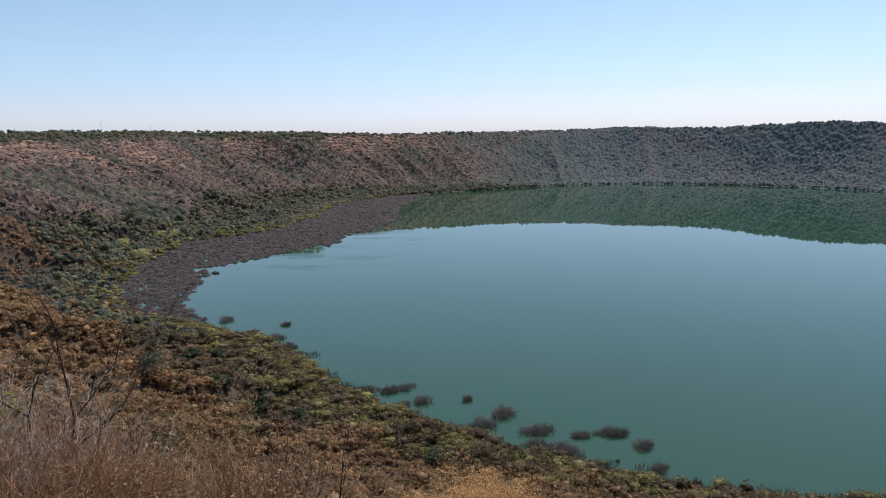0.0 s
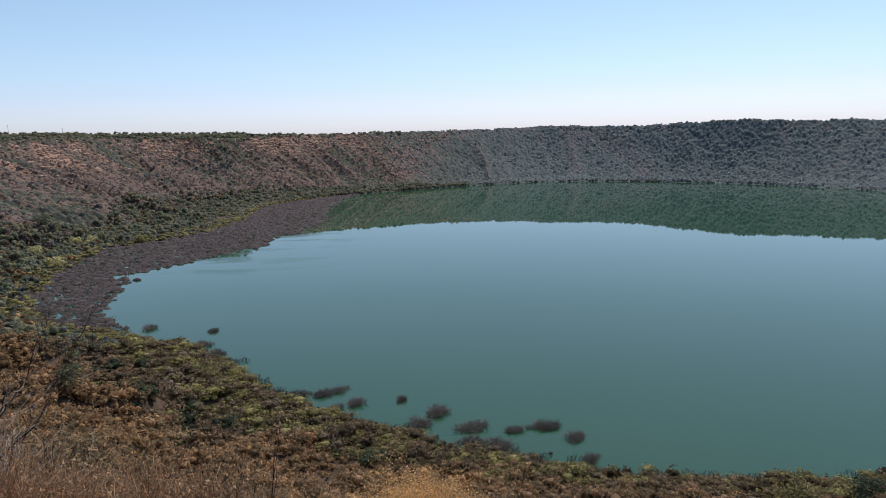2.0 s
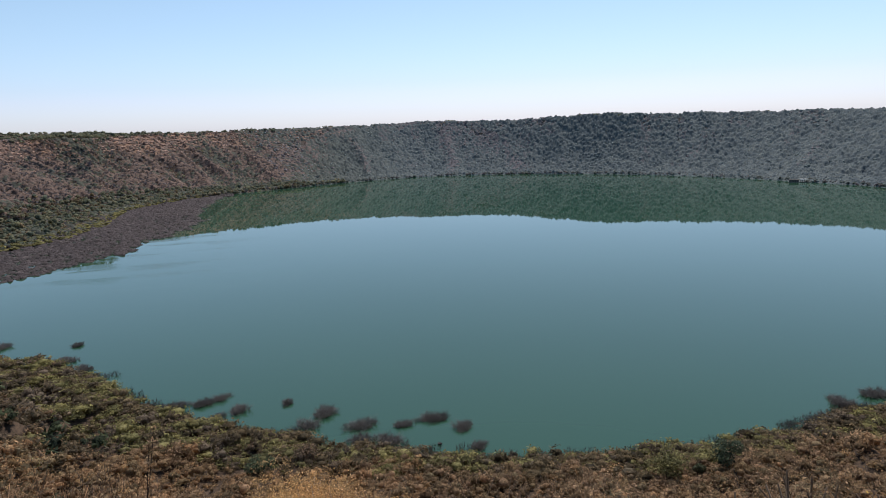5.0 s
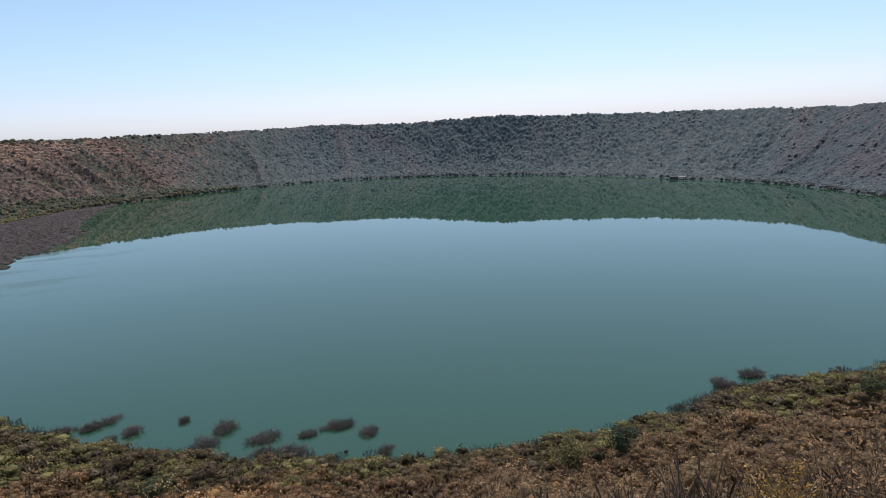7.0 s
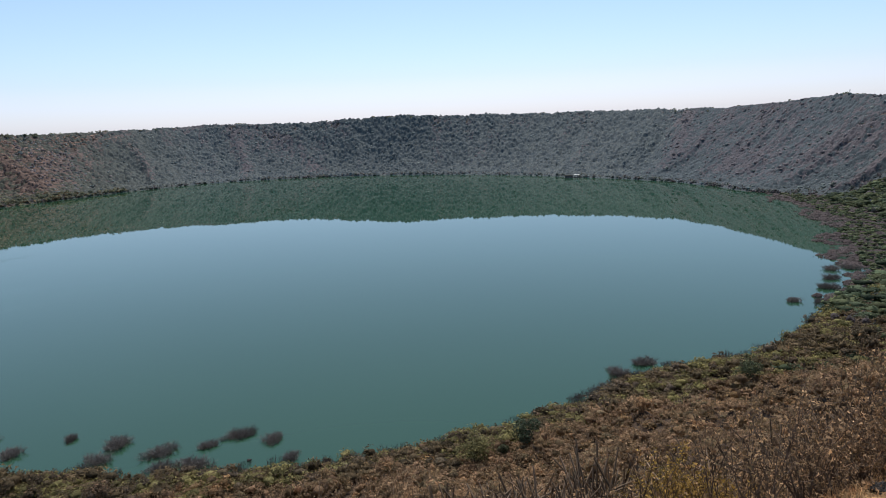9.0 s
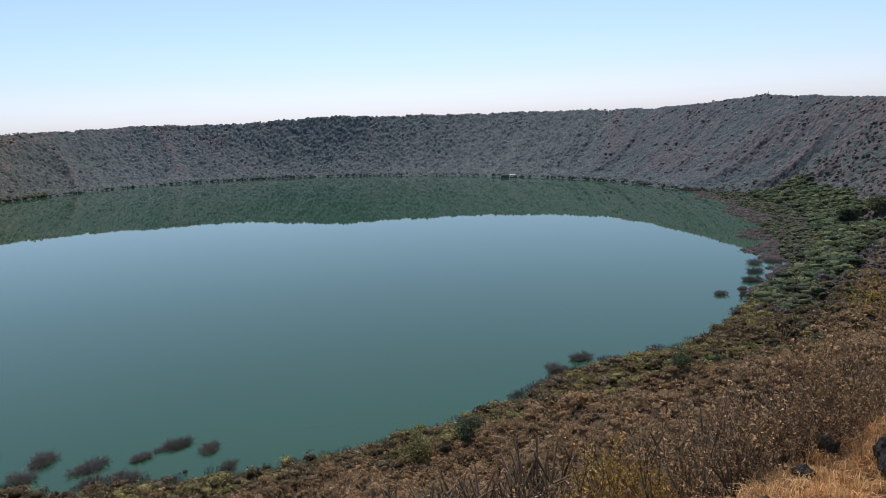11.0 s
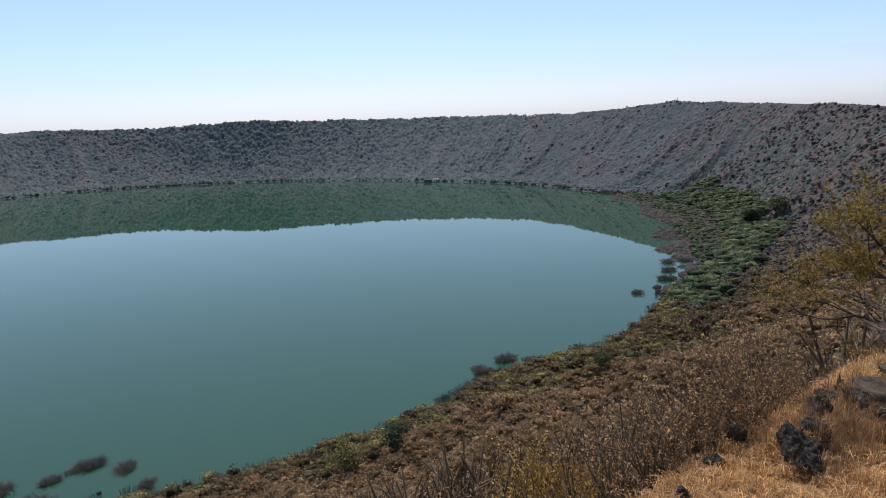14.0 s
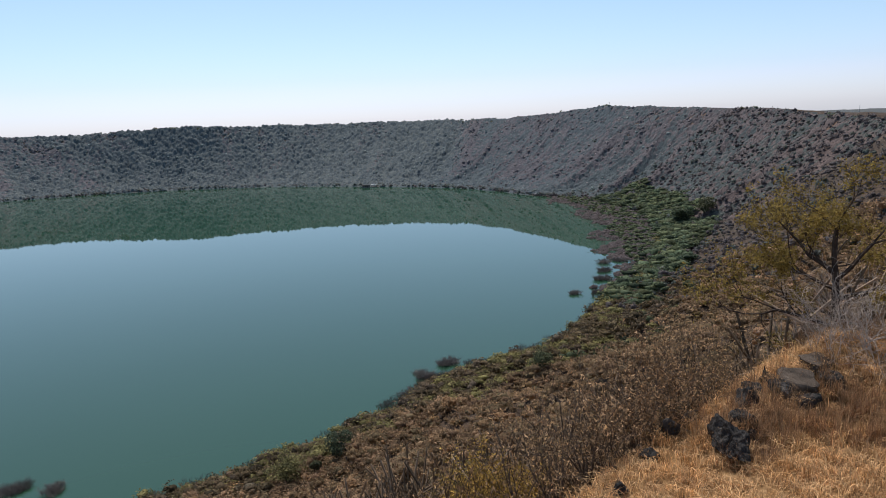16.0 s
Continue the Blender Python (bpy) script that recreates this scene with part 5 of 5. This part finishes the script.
# ---- half-drowned shrubs standing alone in the shallows ----
def drowned(seed):
    r = np.random.default_rng(seed)
    VV, FF, off = [], [], 0
    for k in range(6):
        a, s = r.uniform(0, 6.28), 0.7 * r.uniform(0, 1.0) ** 0.5
        V, F = brush(r, 75, r.uniform(0.4, 0.95), 0.34, 0.009, 5)
        VV.append(V + np.array([s * math.cos(a), 0.8 * s * math.sin(a), 0.0]))
        FF.append(F + off)
        off += len(V)
    return mesh_np("twigs", np.vstack(VV), np.vstack(FF), [M_SODDEN])


DROWNED = [drowned(600 + k) for k in range(5)]
WATER_SHRUBS = ((-39, 327, 5), (-29, 325, 5), (-19, 330, 4), (-21, 306, 4.5), (-12, 312, 5), (10, 313, 3.5), (24, 293, 6), (17, 285, 5), (40, 277, 6.5), (36, 262, 5), (47, 258, 6),
                (57, 271, 4), (66, 274, 4), (72, 273, 5), (79, 260, 4.5), (79, 241, 4), (-105, 452, 4), (-150, 464, 5), (-104, 420, 6), (-92, 402, 5), (238, 226, 6), (256, 229, 6), (217, 214, 6),
                (194, 210, 4), (416, 247, 5), (427, 236, 4), (462, 252, 7), (519, 278, 6), (531, 269, 7), (490, 262, 6))
for k, (x, y, s) in enumerate(WATER_SHRUBS):
    ob = tagged(new("drowned_shrub", DROWNED[k % 5]), "leafless grey shrub standing in the lake's shallows", "shrub", "drowned shrubs")
    ob.matrix_basis = pose(x, y, 0, 0, 0, k * 67 % 360 if s > 5 else k * 15) @ Matrix.Diagonal((s * 1.4, s * 1.1, s * 0.8, 1))


# ---- single trees that stand out ----
def tree_meshes(seed, height, radius, leaves, leaf, mat, lobes=8, flat=False):
    r = np.random.default_rng(seed)
    segs, tips = [], []
    grow(r, (0, 0, -0.3), (0.05, 0.03, 1), height * 0.42, height * 0.035, 3, 0.6, 0.2, (2, 3), 0.15, segs, tips)
    V, F = tubes(segs, 4)
    trunk = mesh_np("trunk", V, F, [M_BARK])
    V, F = cards(r, crown_points(r, leaves, radius, height, lobes, 0.3, flat), leaf, up=0.4)
    return [("trunk", trunk, "forked dark trunk and limbs"), ("crown", mesh_np("crown", V, F, [mat]), "")]


for x, y, h, w, mat, lb, seed in ((-359, 773, 11, 7, M_YELLOW1, "pale yellow-leaved tree in the lakeside woods", 1), (-309, 702, 12, 8, M_YELLOW1, "pale yellow-leaved tree in the lakeside woods", 2),
                                  (-342, 838, 11, 7, M_YELLOW1, "pale yellow-leaved tree in the lakeside woods", 3), (-332, 850, 12, 8, M_YELLOW1, "pale yellow-leaved tree in the lakeside woods", 4),
                                  (-278, 862, 9, 7, M_ACACIA1, "pale green tree in the lakeside woods", 5), (722, 296, 17, 10, M_GREEN1, "tall dark blue-green tree on the lakeside bench", 6),
                                  (741, 279, 18, 10, M_GREEN1, "tall dark blue-green tree on the lakeside bench", 7), (-399, 883, 12, 11, M_GREEN1, "tall dark blue-green tree below the wall", 8),
                                  (-350, 700, 8, 6, M_GREEN1, "dark round tree in the lakeside woods", 15)):
    plant("tree", x, y, lb, "tree", tree_meshes(700 + seed, h, w, 1500, 0.5 if h < 15 else 1.0, mat, 12), "single trees", z=float(ground(x, y)) - 0.2)
for az, d, h, w, mat, lb, seed in ((34.0, 230, 14.0, 6.2, M_ACACIA1, "open-crowned olive-green tree above the shore", 9), (38.4, 236, 12, 5.0, M_GREEN1, "round dark green tree above the shore", 10),
                                   (56.3, 318, 14, 6.5, M_GREEN1, "tall round dark green tree above the shore", 11), (36.5, 231, 8, 1.8, M_GREEN1, "small upright dark green tree", 12),
                                   (3.0, 250, 7, 5.0, M_OLIVE1, "leafy olive-green tree above the shore", 13), (-1.0, 246, 6.5, 4.2, M_GREEN1, "round dark green tree above the shore", 14),
                                   (-24.0, 300, 8, 6.5, M_GREEN1, "broad dark green tree on the lower slope", 16), (-16.0, 230, 6.5, 4.2, M_GREEN1, "round dark green tree on the slope", 17)):
    x, y = polar(az, d)
    plant("tree", x, y, lb, "tree", tree_meshes(700 + seed, h, w, 1500, 0.4, mat, 9), "single trees", z=float(ground(x, y)) - 0.2)
for az, d, h, w, mat, lb, seed in ((-23.5, 18, 2.6, 1.6, M_OLIVE1, "yellowish-olive bush among bleached twigs", 20), (48.5, 40, 3.6, 1.9, M_OLIVE1, "yellow-green bush among brown shrubs", 21),
                                   (50.5, 33, 2.6, 1.3, M_GOLD, "golden-yellow bush among brown shrubs", 22), (68.5, 24, 2.2, 1.3, M_ACACIA1, "light green bush behind the outcrop", 23),
                                   (72.5, 22, 2.0, 1.0, M_OLIVE1, "small olive bush behind the outcrop", 24), (-33, 20, 2.0, 1.0, M_GOLD, "yellow-leaved bush among bleached twigs", 25)):
    x, y = polar(az, d)
    plant("bush", x, y, lb, "bush", tree_meshes(700 + seed, h, w, 1800, 0.06, mat, 9), "single bushes", z=float(ground(x, y)) - 0.1)

# ---- a pale boulder in the shallows ----
x, y = 65, 249
ob = rock(x, y, 1.1, 5, "small pale boulder breaking the lake surface", (1.1, 0.8, 0.5))
ob.matrix_basis = pose(x, y, 0.1)
ob.name = "boulder"

# ---- far lakeside shelter ----
M_WALL, n, l, b = material("grey_plaster", 0.9, 0.2)
l.new(ramp(n, l, noise_tex(n, l, 1.5), [(0.3, (0.10, 0.095, 0.09)), (0.7, (0.2, 0.19, 0.175))]), b.inputs["Base Color"])
M_ROOF, n, l, b = material("whitewash", 0.8, 0.3)
l.new(ramp(n, l, noise_tex(n, l, 1.0), [(0.3, (0.62, 0.62, 0.6)), (0.7, (0.8, 0.8, 0.78))]), b.inputs["Base Color"])
M_STEEL, n, l, b = material("galvanised_steel", 0.5, 0.5)
l.new(ramp(n, l, noise_tex(n, l, 3.0), [(0.3, (0.25, 0.25, 0.26)), (0.7, (0.4, 0.4, 0.41))]), b.inputs["Base Color"])


def box(x0, y0, z0, x1, y1, z1, mat, bev=0.04):
    bm = bmesh.new()
    bmesh.ops.create_cube(bm, size=1.0)
    bmesh.ops.scale(bm, vec=(x1 - x0, y1 - y0, z1 - z0), verts=bm.verts)
    bmesh.ops.translate(bm, vec=((x0 + x1) / 2, (y0 + y1) / 2, (z0 + z1) / 2), verts=bm.verts)
    bmesh.ops.bevel(bm, geom=bm.edges[:], offset=bev, segments=1, affect="EDGES")
    me = bpy.data.meshes.new("box")
    bm.to_mesh(me)
    bm.free()
    me.materials.append(mat)
    return me


sx, sy = polar(42.85, 1362)
base_z = float(ground(sx, sy)) + 1.2
shelter = new("lakeside_shelter")
shelter.matrix_basis = pose(sx, sy, base_z, 0, 0, -38)
part("plinth", box(-17, -5, -3, 17, 5, 0.6, M_WALL), shelter)
part("hall", box(-16, -3.5, 0.6, -1, 3.5, 4.2, M_WALL), shelter)
part("hall_roof", box(-16.6, -4.2, 4.2, -0.6, 4.2, 4.7, M_ROCK), shelter)
part("pavilion_roof", box(1, -3.6, 4.6, 12, 3.6, 5.4, M_ROOF), shelter, "flat whitewashed roof")
for k in range(4):
    for yy in (-3.1, 2.7):
        part("column", box(1.4 + k * 3.3, yy, 0.6, 1.8 + k * 3.3, yy + 0.4, 4.6, M_WALL), shelter)
for k in range(4):
    part("doorway", box(-14.5 + k * 3.6, -3.56, 0.6, -12.7 + k * 3.6, -3.45, 3.0, M_ROCK), shelter, "dark doorway")
tagged(shelter, "low stone lakeside shelter with flat white pavilion roof", "building")

# ---- masts on the rim ----


def mast(az, d, h, arms):
    x, y = polar(az, d)
    root = new("mast")
    root.matrix_basis = pose(x, y, float(ground(x, y)) - 0.3, 0, 0, az)
    V, F = tubes([(0, 0, 0, 0, 0, h, 0.42, 0.25)], 6)
    part("pole", mesh_np("pole", V, F, [M_STEEL]), root)
    for k in range(arms):
        V, F = tubes([(-1.6, 0, h - 0.6 - 1.5 * k, 1.6, 0, h - 0.6 - 1.5 * k, 0.2, 0.2)], 4)
        part("crossarm", mesh_np("crossarm", V, F, [M_STEEL]), root)
    tagged(root, "thin steel mast on the crater rim", "mast", "masts on the rim")


for az, d, h, arms in ((-25.6, 1500, 24, 1), (-22.3, 1560, 20, 1), (40.8, 1700, 13, 1), (62.2, 1305, 10, 2), (79.4, 1500, 22, 0)):
    mast(az, d, h, arms)
